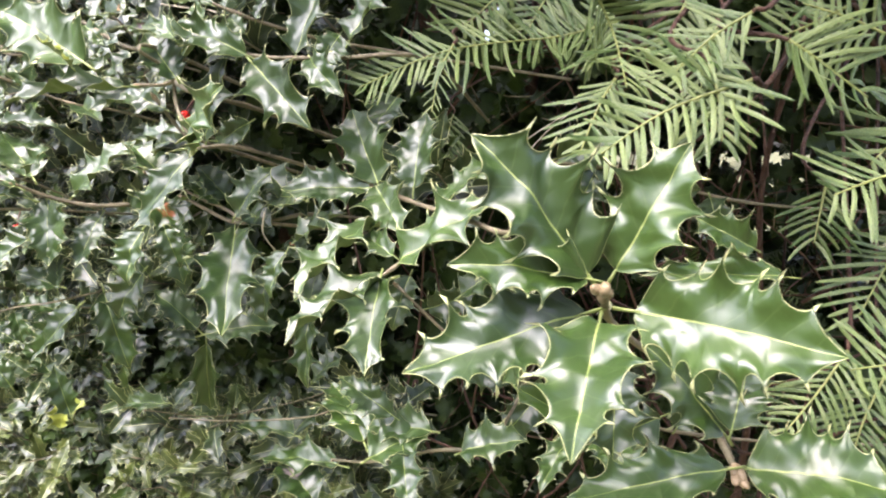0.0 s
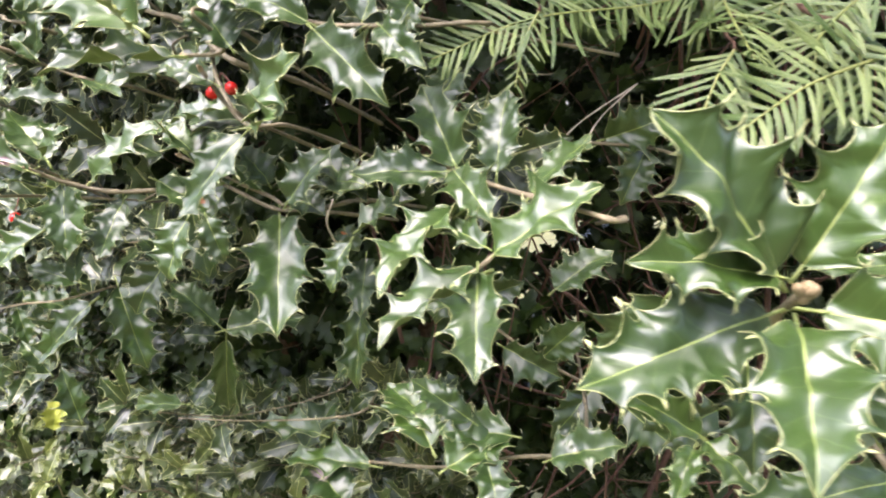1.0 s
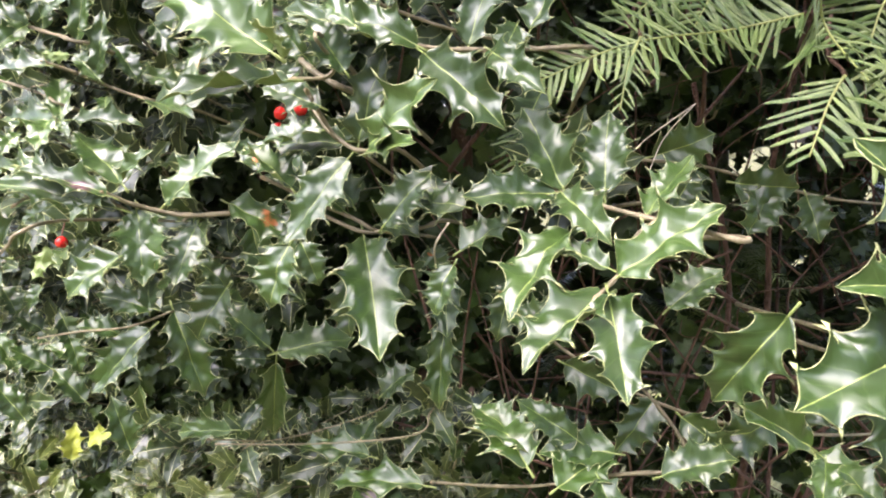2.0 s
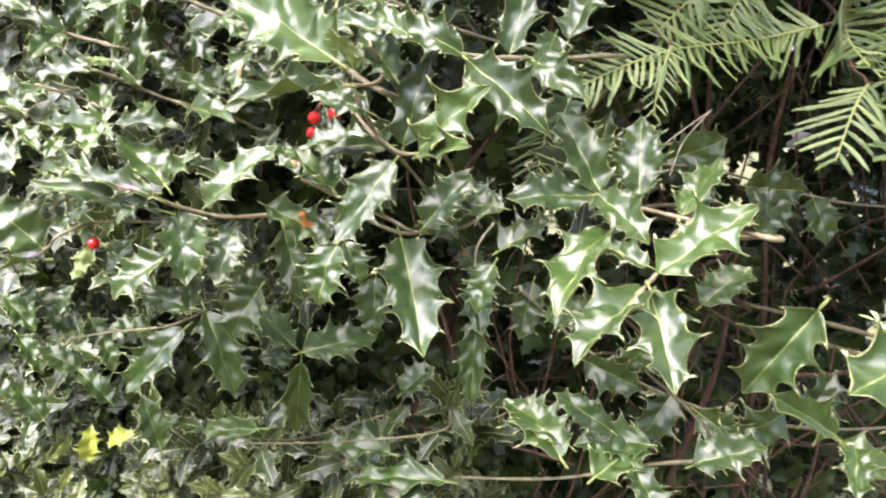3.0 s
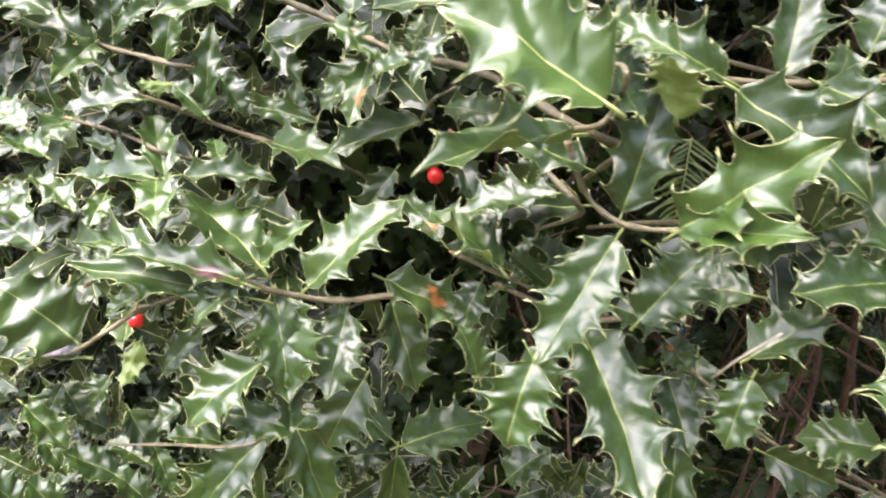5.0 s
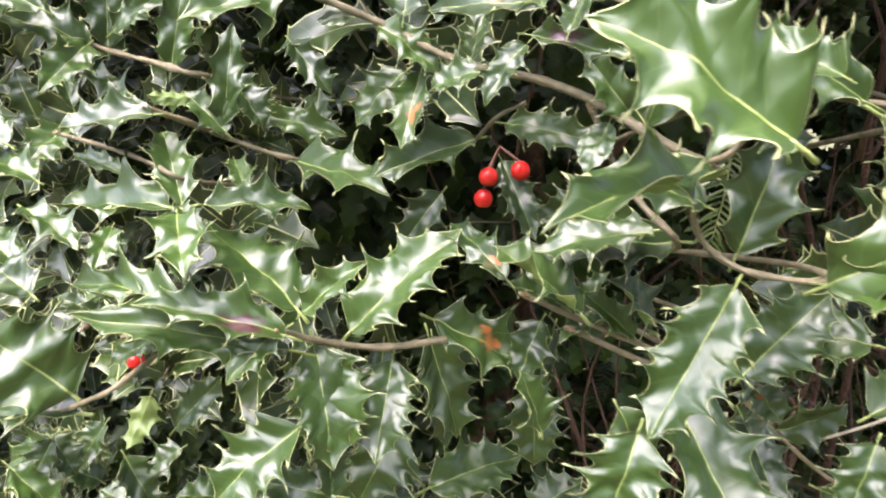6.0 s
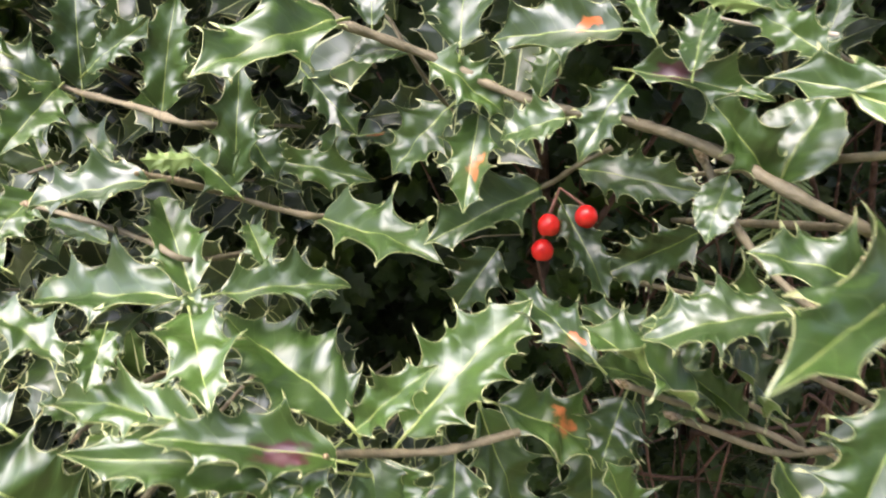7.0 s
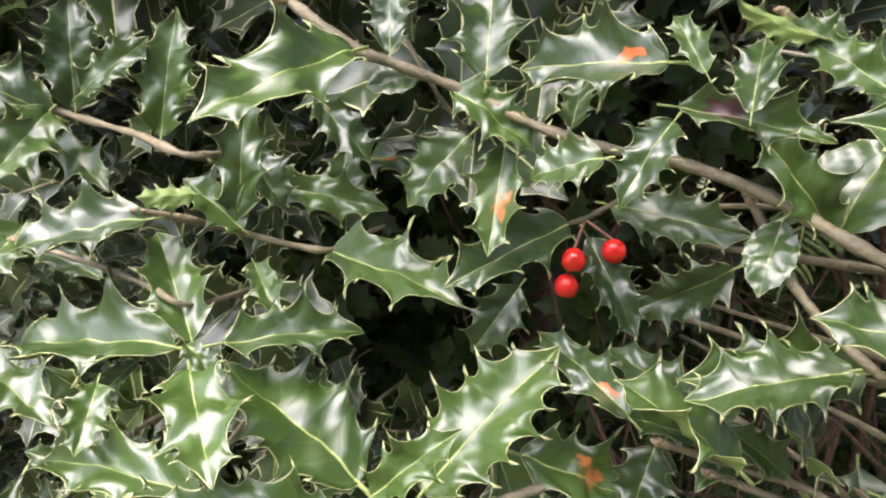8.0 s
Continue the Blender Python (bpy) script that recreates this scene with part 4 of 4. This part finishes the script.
leaf(b, (0.0096, 0.6373, 1.2305), (0.0491, 0.6281, 1.2464), (-0.20, -0.97, -0.08), 0.0371)
b = branch(0.0012, (0.1052, 0.6822, 1.3545), (0.1586, 0.6896, 1.3492), (0.2187, 0.6953, 1.3335), (0.3096, 0.7297, 1.3150), (0.5256, 0.9107, 1.2925))
leaf(b, (0.1187, 0.6922, 1.3567), (0.1693, 0.6827, 1.3738), (-0.10, -0.97, -0.08), 0.0546)
leaf(b, (0.1885, 0.6863, 1.3342), (0.2378, 0.6734, 1.3273), (0.00, -0.97, -0.08), 0.0521)
leaf(b, (0.1536, 0.6898, 1.3492), (0.1294, 0.6742, 1.3057), (-0.10, -0.97, -0.08), 0.0447)
leaf(b, (0.2185, 0.6849, 1.3316), (0.1981, 0.6696, 1.2909), (-0.10, -0.97, -0.08), 0.0472)
leaf(b, (0.2484, 0.6827, 1.3241), (0.2571, 0.6667, 1.2858), (-0.20, -0.97, -0.08), 0.0422)


def berry_cluster(*places):
    """Red berries on short stalks that meet above them."""
    ps = [HOLLY_BACK @ Vector(p) for p in places]
    top = sum(ps, Vector()) / len(ps) + Vector((0.002, 0.004, 0.017))
    bm = bmesh.new()
    for p in ps:
        tube(bm, spline((top, top.lerp(p, 0.5) + Vector((0, 0, 0.002)), p + Vector((0, 0, 0.004))), 4), 0.0006, 1, 6, 0.1)
    stalk = part("berry_stalk", bm, STALK, holly, "reddish stalk with ripe red holly berries")
    for p in ps:
        bm = bmesh.new()
        bmesh.ops.create_uvsphere(bm, u_segments=20, v_segments=14, radius=0.0046)
        for vtx in bm.verts:
            vtx.co.z *= 1.06 - 0.12 * (vtx.co.z < -0.004)
        for f in bm.faces:
            f.material_index = 1 if f.calc_center_median().z < -0.00445 else 0
        b = mesh_object("berry", bm, [BERRY, CALYX], stalk)
        b.matrix_basis = Matrix.Translation(p) @ pose(0, 0, 0, pick.uniform(-25, 25), pick.uniform(-25, 25), 0)


berry_cluster((-0.1766, 0.5958, 1.3903), (-0.1617, 0.5933, 1.3932), (-0.1787, 0.5985, 1.3797))
berry_cluster((-0.3587, 0.6344, 1.2944))

bm = bmesh.new()
for k in range(4):
    a = 1.6 * k
    foot = Vector((0.07 * math.cos(a), 0.07 * math.sin(a), -0.05))
    tube(bm, spline((foot, foot * 2 + Vector((0, 0, 0.7)), foot * 4 + Vector((0.05 * k, 0, 1.5)), foot * 5 + Vector((0, 0.1, 2.3))), 8), 0.026, 0.4, 9, 0.2)
part("trunk", bm, TRUNK, holly)


def front(x, z):
    """The y at which the bush's outer leaves stand."""
    return 0.43 - 0.44 * x - 0.40 * (z - 1.4)


def small_leaf(seed, spines, cols, between):
    """Corners and faces of a light holly leaf, length 1 along y."""
    rng = random.Random(seed)
    edges = [edge_rows(spine_marks(rng, spines), between) for _ in range(2)]
    spare = (1, 3, 5, -6, -4, -2) if len(between) > 2 else (1, 3, 4, 5, -6, -4, -3, -2)
    edges = [[r for k, r in enumerate(e) if k not in spare and k - len(e) not in spare] for e in edges]
    verts, faces, uvs = [], [], []
    rows, wide = len(edges[0]), len(cols)
    for i in range(rows):
        mid = 0.5 * (edges[0][i][0] + edges[1][i][0])
        for s in cols:
            r = abs(s)
            u, half, sinus, count, near = edges[0 if s < 0 else 1][i]
            half = max(half * (1 - 0.4 * sinus), 0.015)
            x = 0.29 * half * s * (1.08 if r == 1 and sinus == 0 and 0 <= count < spines else 1)
            lift = 0.085 * (math.cos(math.pi * count + (s > 0)) + 0.2) * r ** 2.4 * math.sin(math.pi * u)
            y = mid + (u - mid) * r + 0.02 * near * r ** 3 * math.sin(math.pi * u)
            verts.append((x, y, 0.35 * abs(x) + lift - 0.3 * (y - 0.35) ** 2 + 0.02 * math.sin(7 * y + 5 * s)))
            uvs.append((0.5 + x * 1.8, y))
    for i in range(rows - 1):
        for j in range(wide - 1):
            a = wide * i + j
            faces.append((a, a + 1, a + 1 + wide, a + wide, 1 if wide > 3 and (j in (0, wide - 2) or 2 * j == wide - 2) else 0))
    return np.array(verts), np.array(faces), np.array(uvs)


def foliage(name, seed, sprigs, where, parent, label, shapes, size=(0.035, 0.055), blade=None):
    """Many small holly sprigs as one mesh: where(rng) gives a place and the way out, or None."""
    rng = np.random.RandomState(seed)
    verts, faces, mats, uvs, twigs = [], [], [], [], bmesh.new()
    count = 0
    for _ in range(sprigs):
        got = where(rng)
        if got is None:
            continue
        place, way = got
        way = way / np.linalg.norm(way)
        length = rng.uniform(0.06, 0.12)
        side = np.cross(way, (0.1, 0.2, 1))
        side /= np.linalg.norm(side)
        up = np.cross(side, way)
        ends = [Vector(place - way * length * (1 - k / 3) + up * 0.006 * k * (3 - k) * rng.uniform(-1, 1)) for k in range(4)]
        tube(twigs, ends, 0.0014, 0.7, 3, 0.1)
        for k in range(rng.randint(7, 11)):
            a = 2.4 * k + rng.uniform(-0.4, 0.4)
            out = math.cos(a) * side + math.sin(a) * up
            y = out * rng.uniform(0.8, 1.1) + way * rng.uniform(0.2, 0.9)
            y /= np.linalg.norm(y)
            z = way * 0.6 + np.array((0, -0.7, 0.5)) + rng.normal(size=3) * 0.32
            x = np.cross(y, z)
            x /= np.linalg.norm(x)
            z = np.cross(x, y)
            ln = rng.uniform(*size)
            v0, f0, t0 = shapes[rng.randint(len(shapes))]
            foot = place - way * length * rng.uniform(0, 0.85)
            verts.append(foot + ln * (v0 @ np.array((x, y, z))))
            faces.append(f0[:, :4] + count)
            mats.append(f0[:, 4])
            uvs.append(t0[f0[:, :4]].reshape(-1, 2))
            count += len(v0)
    me = bpy.data.meshes.new(name)
    me.from_pydata((np.concatenate(verts) - np.array(parent.location)).tolist(), [], np.concatenate(faces).tolist())
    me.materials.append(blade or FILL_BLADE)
    me.materials.append(MARGIN)
    me.polygons.foreach_set("material_index", np.concatenate(mats))
    me.uv_layers.new().data.foreach_set("uv", np.concatenate(uvs).ravel())
    me.shade_smooth()
    ob = new(name, me)
    ob.parent = parent
    tagged(ob, label, kind="stuff")
    bmesh.ops.translate(twigs, vec=-parent.location, verts=twigs.verts)
    tagged(part("inner_twig", twigs, BARK, parent), kind="stuff")


# dark hollows between the outer sprigs: x, z and radius
HOLLOWS = ((-0.243, 1.32, 0.03), (-0.241, 1.413, 0.028), (-0.11, 1.332, 0.03), (-0.19, 1.365, 0.03), (-0.232, 1.37, 0.03), (-0.172, 1.222, 0.04), (-0.121, 1.214, 0.04), (-0.513, 1.057, 0.05), (-0.242, 1.13, 0.05), (-0.053, 1.186, 0.04), (-0.248, 1.34, 0.03), (-0.25, 1.368, 0.028), (-0.37, 1.165, 0.045), (-0.12, 1.17, 0.05), (-0.07, 1.375, 0.036), (-0.207, 1.152, 0.055), (-0.365, 1.12, 0.055),
           (-0.165, 1.14, 0.04), (-0.11, 1.183, 0.05), (0.075, 1.215, 0.03), (0.23, 1.318, 0.06), (0.12, 1.36, 0.05), (-0.01, 1.247, 0.05), (-0.025, 1.37, 0.026),
           (-0.292, 1.165, 0.045), (-0.294, 1.116, 0.045), (-0.139, 1.241, 0.05), (-0.168, 1.089, 0.06), (-0.239, 1.129, 0.045), (-0.328, 1.117, 0.04), (-0.43, 1.12, 0.05))


def near_layer(rng):
    x, z = rng.uniform(-0.85, 0.14), rng.uniform(0.85, 1.75)
    back = rng.uniform(0.06, 0.22) + 0.3 * max(0, 1.2 - z)
    if any(math.hypot(x - a, z - b) < r + 0.02 for a, b, r in HOLLOWS) or (x > -0.06 and rng.rand() < 0.85) or (z < 1.2 and rng.rand() < 0.5):
        return None
    return np.array((x, front(x, z) + back, z)), np.array((-0.5, -1, 0.15)) + rng.normal(size=3) * 0.35


def deep_layer(rng):
    x, z = rng.uniform(-1.25, 1.05), rng.uniform(0.5, 1.95)
    back = rng.uniform(0.42, 1.0) + (0.3 if x > 0.05 else 0)
    if x > 0.05 and z < 1.4 and rng.rand() < 0.62:
        return None
    return np.array((x, max(front(x, z), 0.42) + back, z)), np.array((-0.4, -1, 0.2)) + rng.normal(size=3) * 0.5


def top_layer(rng):
    x, z = rng.uniform(-1.5, 0.9), rng.uniform(1.72, 2.6)
    return np.array((x, front(x, 1.6) + rng.uniform(-0.1, 0.35), z)), np.array((-0.3, -1, 0.5)) + rng.normal(size=3) * 0.5


def low_layer(rng):
    x, z = rng.uniform(-1.1, 0.0), rng.uniform(0.72, 1.0)
    return np.array((x, 0.78 - 0.12 * x + rng.uniform(0.0, 0.22), z - 0.06 * abs(x + 0.4))), np.array((-0.3, -1, 0.7)) + rng.normal(size=3) * 0.4


MID_COLS, MID_STEPS = (-1, -0.93, -0.5, -0.035, 0.035, 0.5, 0.93, 1), (0.0, 0.08, 0.5, 0.92)
MID_LEAVES = [small_leaf(k, 3 + k % 3, MID_COLS, MID_STEPS) for k in range(5)]
FAR_LEAVES = [small_leaf(k, 3 + k % 2, (-1, 0, 1), (0.0, 0.5)) for k in range(4)]


def back_layer(rng):
    x, z = rng.uniform(-1.8, 2.0), rng.uniform(0.2, 2.4)
    if x > 0.1 and z < 1.5 and rng.rand() < 0.6:
        return None
    return np.array((x, rng.uniform(1.55, 2.3), z)), np.array((-0.2, -1, 0.2)) + rng.normal(size=3) * 0.5


# Out-of-sight leaves, added overhead so that less sky light reaches inside.
foliage("upper_leaf", 7, 1050, top_layer, holly, "unseen holly leaves added overhead to shade the bush", FAR_LEAVES, (0.04, 0.065))
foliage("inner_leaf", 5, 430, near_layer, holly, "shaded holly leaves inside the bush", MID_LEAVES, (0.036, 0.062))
foliage("low_leaf", 9, 120, low_layer, holly, "yellowish green holly leaves low on the bush", MID_LEAVES, (0.03, 0.05), YOUNG_BLADE)
foliage("deep_leaf", 6, 4000, deep_layer, holly, "dark holly leaves deep inside the bush", FAR_LEAVES, (0.038, 0.06), SHADE_DULLED_BLADE)
foliage("back_leaf", 8, 2900, back_layer, holly, "dark holly leaves at the back of the bush", FAR_LEAVES, (0.07, 0.1), SHADE_DULLED_BLADE)

# ---- yew ----
yew = tagged(new("yew_tree"), "yew tree with light green flat needles on drooping sprays", "tree")
yew.location = (0.66, 1.5, 0)
YEW_BACK = Matrix.Translation(-yew.location)


def needle_mesh(bend, curve, name="needle"):
    """A flat pointed needle of length 1 along y, with a raised rib, curving towards +x."""
    bm = bmesh.new()
    rings = []
    for u, w in ((0, 0.02), (0.06, 0.033), (0.2, 0.042), (0.4, 0.045), (0.6, 0.045), (0.8, 0.039), (0.94, 0.025)):
        z = 0.25 * bend * u - bend * u * u
        rings.append([bm.verts.new(c) for c in ((curve * u * u - w, u, z), (curve * u * u, u, z + 0.008), (curve * u * u + w, u, z), (curve * u * u, u, z - 0.008))])
    for a, b in zip(rings, rings[1:]):
        for s in range(4):
            bm.faces.new((a[s], b[s], b[(s + 1) % 4], a[(s + 1) % 4]))
    end = bm.verts.new((curve, 1, -0.75 * bend))
    for s in range(4):
        bm.faces.new((rings[-1][s], end, rings[-1][(s + 1) % 4]))
    me = bpy.data.meshes.new(name)
    bm.to_mesh(me)
    bm.free()
    me.materials.append(NEEDLE)
    return me


NEEDLES = [needle_mesh(b, c) for b, c in ((0.1, 0.06), (0.25, 0.14), (0.35, 0.22), (0.15, 0.18))]


def spray(length, face, *points):
    """A yew shoot with two flat rows of needles; face: the way that its upper side looks."""
    path = spline(points, 10)
    bm = bmesh.new()
    tube(bm, [YEW_BACK @ p for p in path], 0.0009, 0.5, 6, 0.1)
    stem = part("branch", bm, YEW_TWIG, yew)
    root = Vector((0.56 + 0.2 * pick.random(), 1.35, 1.55 + 0.25 * pick.random()))
    back = (path[0] - path[2]).normalized()
    bm = bmesh.new()
    tube(bm, [YEW_BACK @ p for p in spline((path[0], path[0] + back * 0.03 + Vector((0.01, 0.06, 0.01)), path[0].lerp(root, 0.5) + Vector((0, 0, 0.05)), root), 8)], 0.0010, 2.0, 6, 0.2)
    part("twig", bm, YEW_TRUNK, stem, "brown woody end of the shoot")
    face = (Vector(face) + Vector((pick.uniform(-0.35, 0.35), 0, pick.uniform(0.2, 0.8)))).normalized()
    run = sum((b - a).length for a, b in zip(path, path[1:]))
    count = int(run / 0.0022)
    for k in range(count):
        u = (k + 0.5) / count
        q = u * (len(path) - 1)
        i = min(int(q), len(path) - 2)
        p, way = path[i].lerp(path[i + 1], q - i), (path[i + 1] - path[i]).normalized()
        side = way.cross(face).normalized() * (1 if k % 2 else -1)
        up = (face - way * face.dot(way)).normalized()
        lean = 0.45 + 1.3 * max(0, u - 0.75) + pick.uniform(-0.2, 0.2)
        y = (side + way * lean + up * pick.uniform(-0.15, 0.5) + Vector((0, 0, -0.15))).normalized()
        x = y.cross(up + side * pick.uniform(-0.5, 0.3)).normalized()
        x = -x if x.z > 0 else x
        z = x.cross(y)
        ln = length * pick.uniform(0.75, 1.25) * (1 - 0.5 * max(0, u - 0.55) / 0.45) * min(1, 0.6 + 3 * u)
        m = Matrix((x * length * 0.85, y * ln, z * length)).transposed().to_4x4()
        m.translation = p
        ob = new("needle", pick.choice(NEEDLES))
        ob.parent, ob.matrix_basis = stem, YEW_BACK @ m


spray(0.0328, (-0.20, -0.98, -0.06), (0.1943, 0.4176, 1.3968), (0.1548, 0.4111, 1.3823), (0.1238, 0.4048, 1.3620))
spray(0.0295, (-0.26, -0.96, -0.07), (0.1752, 0.4200, 1.4052), (0.1793, 0.4152, 1.3863), (0.1812, 0.4128, 1.3678))
spray(0.0347, (-0.36, -0.93, -0.12), (0.2113, 0.4221, 1.4153), (0.2233, 0.4223, 1.4074), (0.2488, 0.4224, 1.3884))
spray(0.0326, (-0.12, -0.98, -0.16), (0.1234, 0.4560, 1.4481), (0.1359, 0.4685, 1.4268), (0.1383, 0.4294, 1.3945))
spray(0.0323, (-0.49, -0.86, -0.12), (0.1450, 0.5093, 1.4414), (0.1076, 0.5202, 1.4343), (0.0413, 0.4941, 1.4232), (-0.0122, 0.4910, 1.4019))
spray(0.0149, (-0.40, -0.91, -0.08), (0.0456, 0.4905, 1.4262), (0.0384, 0.4849, 1.4111), (0.0332, 0.4819, 1.3862))
spray(0.0293, (-0.43, -0.90, 0.04), (0.2692, 0.4199, 1.3546), (0.2507, 0.4171, 1.3493), (0.2336, 0.4142, 1.3427))
spray(0.0328, (-0.45, -0.86, 0.25), (0.2785, 0.4081, 1.2648), (0.2627, 0.4062, 1.2635), (0.2428, 0.4036, 1.2609))
spray(0.0271, (-0.38, -0.88, 0.30), (0.2592, 0.4433, 1.2594), (0.2448, 0.4388, 1.2388), (0.2259, 0.4333, 1.2152))
spray(0.0299, (-0.42, -0.85, 0.32), (0.2995, 0.4825, 1.2357), (0.2875, 0.4775, 1.2097), (0.2813, 0.4740, 1.1902))
spray(0.0276, (-0.38, -0.92, 0.08), (0.2626, 0.4937, 1.3429), (0.2596, 0.4910, 1.3267), (0.2566, 0.4884, 1.3104))
spray(0.0263, (-0.25, -0.96, -0.15), (0.1947, 0.4247, 1.4290), (0.1782, 0.4289, 1.4183), (0.1564, 0.4163, 1.3984))
spray(0.0309, (-0.36, -0.92, -0.16), (0.2564, 0.4686, 1.4390), (0.2388, 0.4654, 1.4302), (0.2139, 0.4611, 1.4199))
spray(0.0280, (-0.22, -0.97, 0.03), (0.0220, 0.7350, 1.3980), (0.0130, 0.7250, 1.3660), (0.0080, 0.7300, 1.3320))
spray(0.0277, (-0.42, -0.91, -0.06), (0.1351, 0.4471, 1.4009), (0.1271, 0.4448, 1.3878), (0.1165, 0.4402, 1.3609))
spray(0.0349, (-0.20, -0.96, -0.17), (0.1820, 0.4857, 1.4563), (0.1735, 0.4847, 1.4380), (0.1676, 0.4820, 1.4192))
spray(0.0316, (-0.39, -0.91, -0.16), (0.2702, 0.4550, 1.4222), (0.2506, 0.4540, 1.4307), (0.2277, 0.4525, 1.4378))
spray(0.0331, (-0.45, -0.88, 0.14), (0.3081, 0.4817, 1.3121), (0.2925, 0.4781, 1.2995), (0.2772, 0.4724, 1.2711))
spray(0.0336, (-0.46, -0.89, -0.03), (0.2971, 0.4523, 1.3824), (0.2801, 0.4492, 1.3738), (0.2632, 0.4449, 1.3568))
spray(0.0316, (-0.50, -0.86, -0.12), (0.1963, 0.4798, 1.4375), (0.1878, 0.4764, 1.4177), (0.1835, 0.4717, 1.3893))
spray(0.0371, (0.05, -0.98, -0.20), (0.0774, 0.5239, 1.4678), (0.0633, 0.5249, 1.4546), (0.0475, 0.5205, 1.4403))
spray(0.0349, (-0.03, -0.98, -0.20), (0.1131, 0.5371, 1.4734), (0.0989, 0.5284, 1.4563), (0.0885, 0.5269, 1.4372))

bm = bmesh.new()
for k in range(3):
    foot = Vector((0.1 * (k - 1) - 0.02, 0.28 + 0.05 * k, -0.05))
    tube(bm, spline((foot, foot + Vector((0.06 * k, 0.02, 0.8)), foot + Vector((0.1 * k - 0.1, 0.03, 1.7)), foot + Vector((0.2 * k - 0.1, 0, 2.6))), 8), 0.032, 0.6, 10, 0.2)
part("trunk", bm, YEW_TRUNK, yew)
for k in range(9):
    a = Vector((pick.uniform(-0.42, 0.5), pick.uniform(-0.5, 0.1), pick.uniform(0.5, 1.1)))
    c = a + Vector((pick.uniform(-0.15, 0.2), pick.uniform(0.05, 0.3), pick.uniform(0.5, 0.9)))
    m = a.lerp(c, 0.5) + Vector((pick.uniform(-0.1, 0.1), pick.uniform(-0.1, 0.1), 0))
    bm = bmesh.new()
    tube(bm, spline((a - Vector((0, -0.1, 0.5)), a, m, c), 8), pick.choice((0.0025, 0.004, 0.006)), 0.6, 7, 0.25)
    part("limb", bm, YEW_TRUNK, yew)

bm = bmesh.new()
for k in range(380):
    a = Vector((pick.uniform(-0.75, 0.35), pick.uniform(-0.72, 0.0), pick.uniform(0.7, 1.5)))
    run = Vector((pick.uniform(-0.35, 0.35), pick.uniform(-0.15, 0.15), pick.uniform(-0.1, 0.55))) * pick.uniform(0.4, 0.9)
    bow = Vector((pick.uniform(-0.05, 0.05), pick.uniform(-0.05, 0.05), pick.uniform(-0.03, 0.05)))
    tube(bm, spline((a, a + run * 0.5 + bow, a + run), 5), pick.choice((0.0008, 0.0012, 0.0012, 0.002, 0.003)), 0.5, 5, 0.3)
tagged(part("dead_twig", bm, YEW_TRUNK, yew, "tangle of bare reddish brown twigs inside the tree"), kind="stuff")


def crown(name, label, seed, count, low, high):
    """Yew shoots between two corners, too many to tell apart, as one mesh."""
    rng = np.random.RandomState(seed)
    rib = np.array(((-0.06, 0.0, 0.0), (0.06, 0.0, 0.0), (0.06, 0.6, -0.06), (-0.06, 0.6, -0.06), (0.0, 1.0, -0.25)))
    verts, faces = [], []
    for _ in range(count):
        foot = rng.uniform(low, high)
        way = np.array((rng.uniform(-1, 0.6), rng.uniform(-1, 0.2), rng.uniform(-0.5, 0.2)))
        way /= np.linalg.norm(way)
        side = np.cross(way, (0, 0, 1))
        side /= np.linalg.norm(side)
        up = np.cross(side, way)
        for k in range(44):
            y = side * (1 if k % 2 else -1) + way * rng.uniform(0.3, 0.8) + up * rng.uniform(-0.1, 0.3)
            y /= np.linalg.norm(y)
            x = np.cross(y, up)
            ln = 0.026 * rng.uniform(0.8, 1.2)
            n = 5 * len(verts)
            verts.append(foot + way * 0.0035 * k + ln * (rib @ np.array((x, y, np.cross(x, y)))))
            faces += [(n, n + 1, n + 2, n + 3), (n + 3, n + 2, n + 4)]
    me = bpy.data.meshes.new(name)
    me.from_pydata((np.concatenate(verts) - np.array(yew.location)).tolist(), [], faces)
    me.materials.append(NEEDLE)
    ob = new(name, me)
    ob.parent = yew
    tagged(ob, label, kind="stuff")


# Crown added above the tree's inside, mostly out of view, to darken it.
crown("upper_shoot", "yew shoots added in the upper crown, mostly unseen, to shade the inside", 21, 1900, (0.0, 0.25, 1.85), (1.7, 1.6, 2.7))
crown("inner_shoot", "shaded yew shoots inside the tree", 22, 450, (0.2, 1.3, 0.6), (1.5, 1.9, 1.85))
# More unseen shoots, added further forward to keep light off the near right.
crown("overhanging_shoot", "unseen yew shoots added overhead in front to shade the right side", 23, 650, (0.22, -0.3, 1.78), (1.5, 0.3, 2.35))
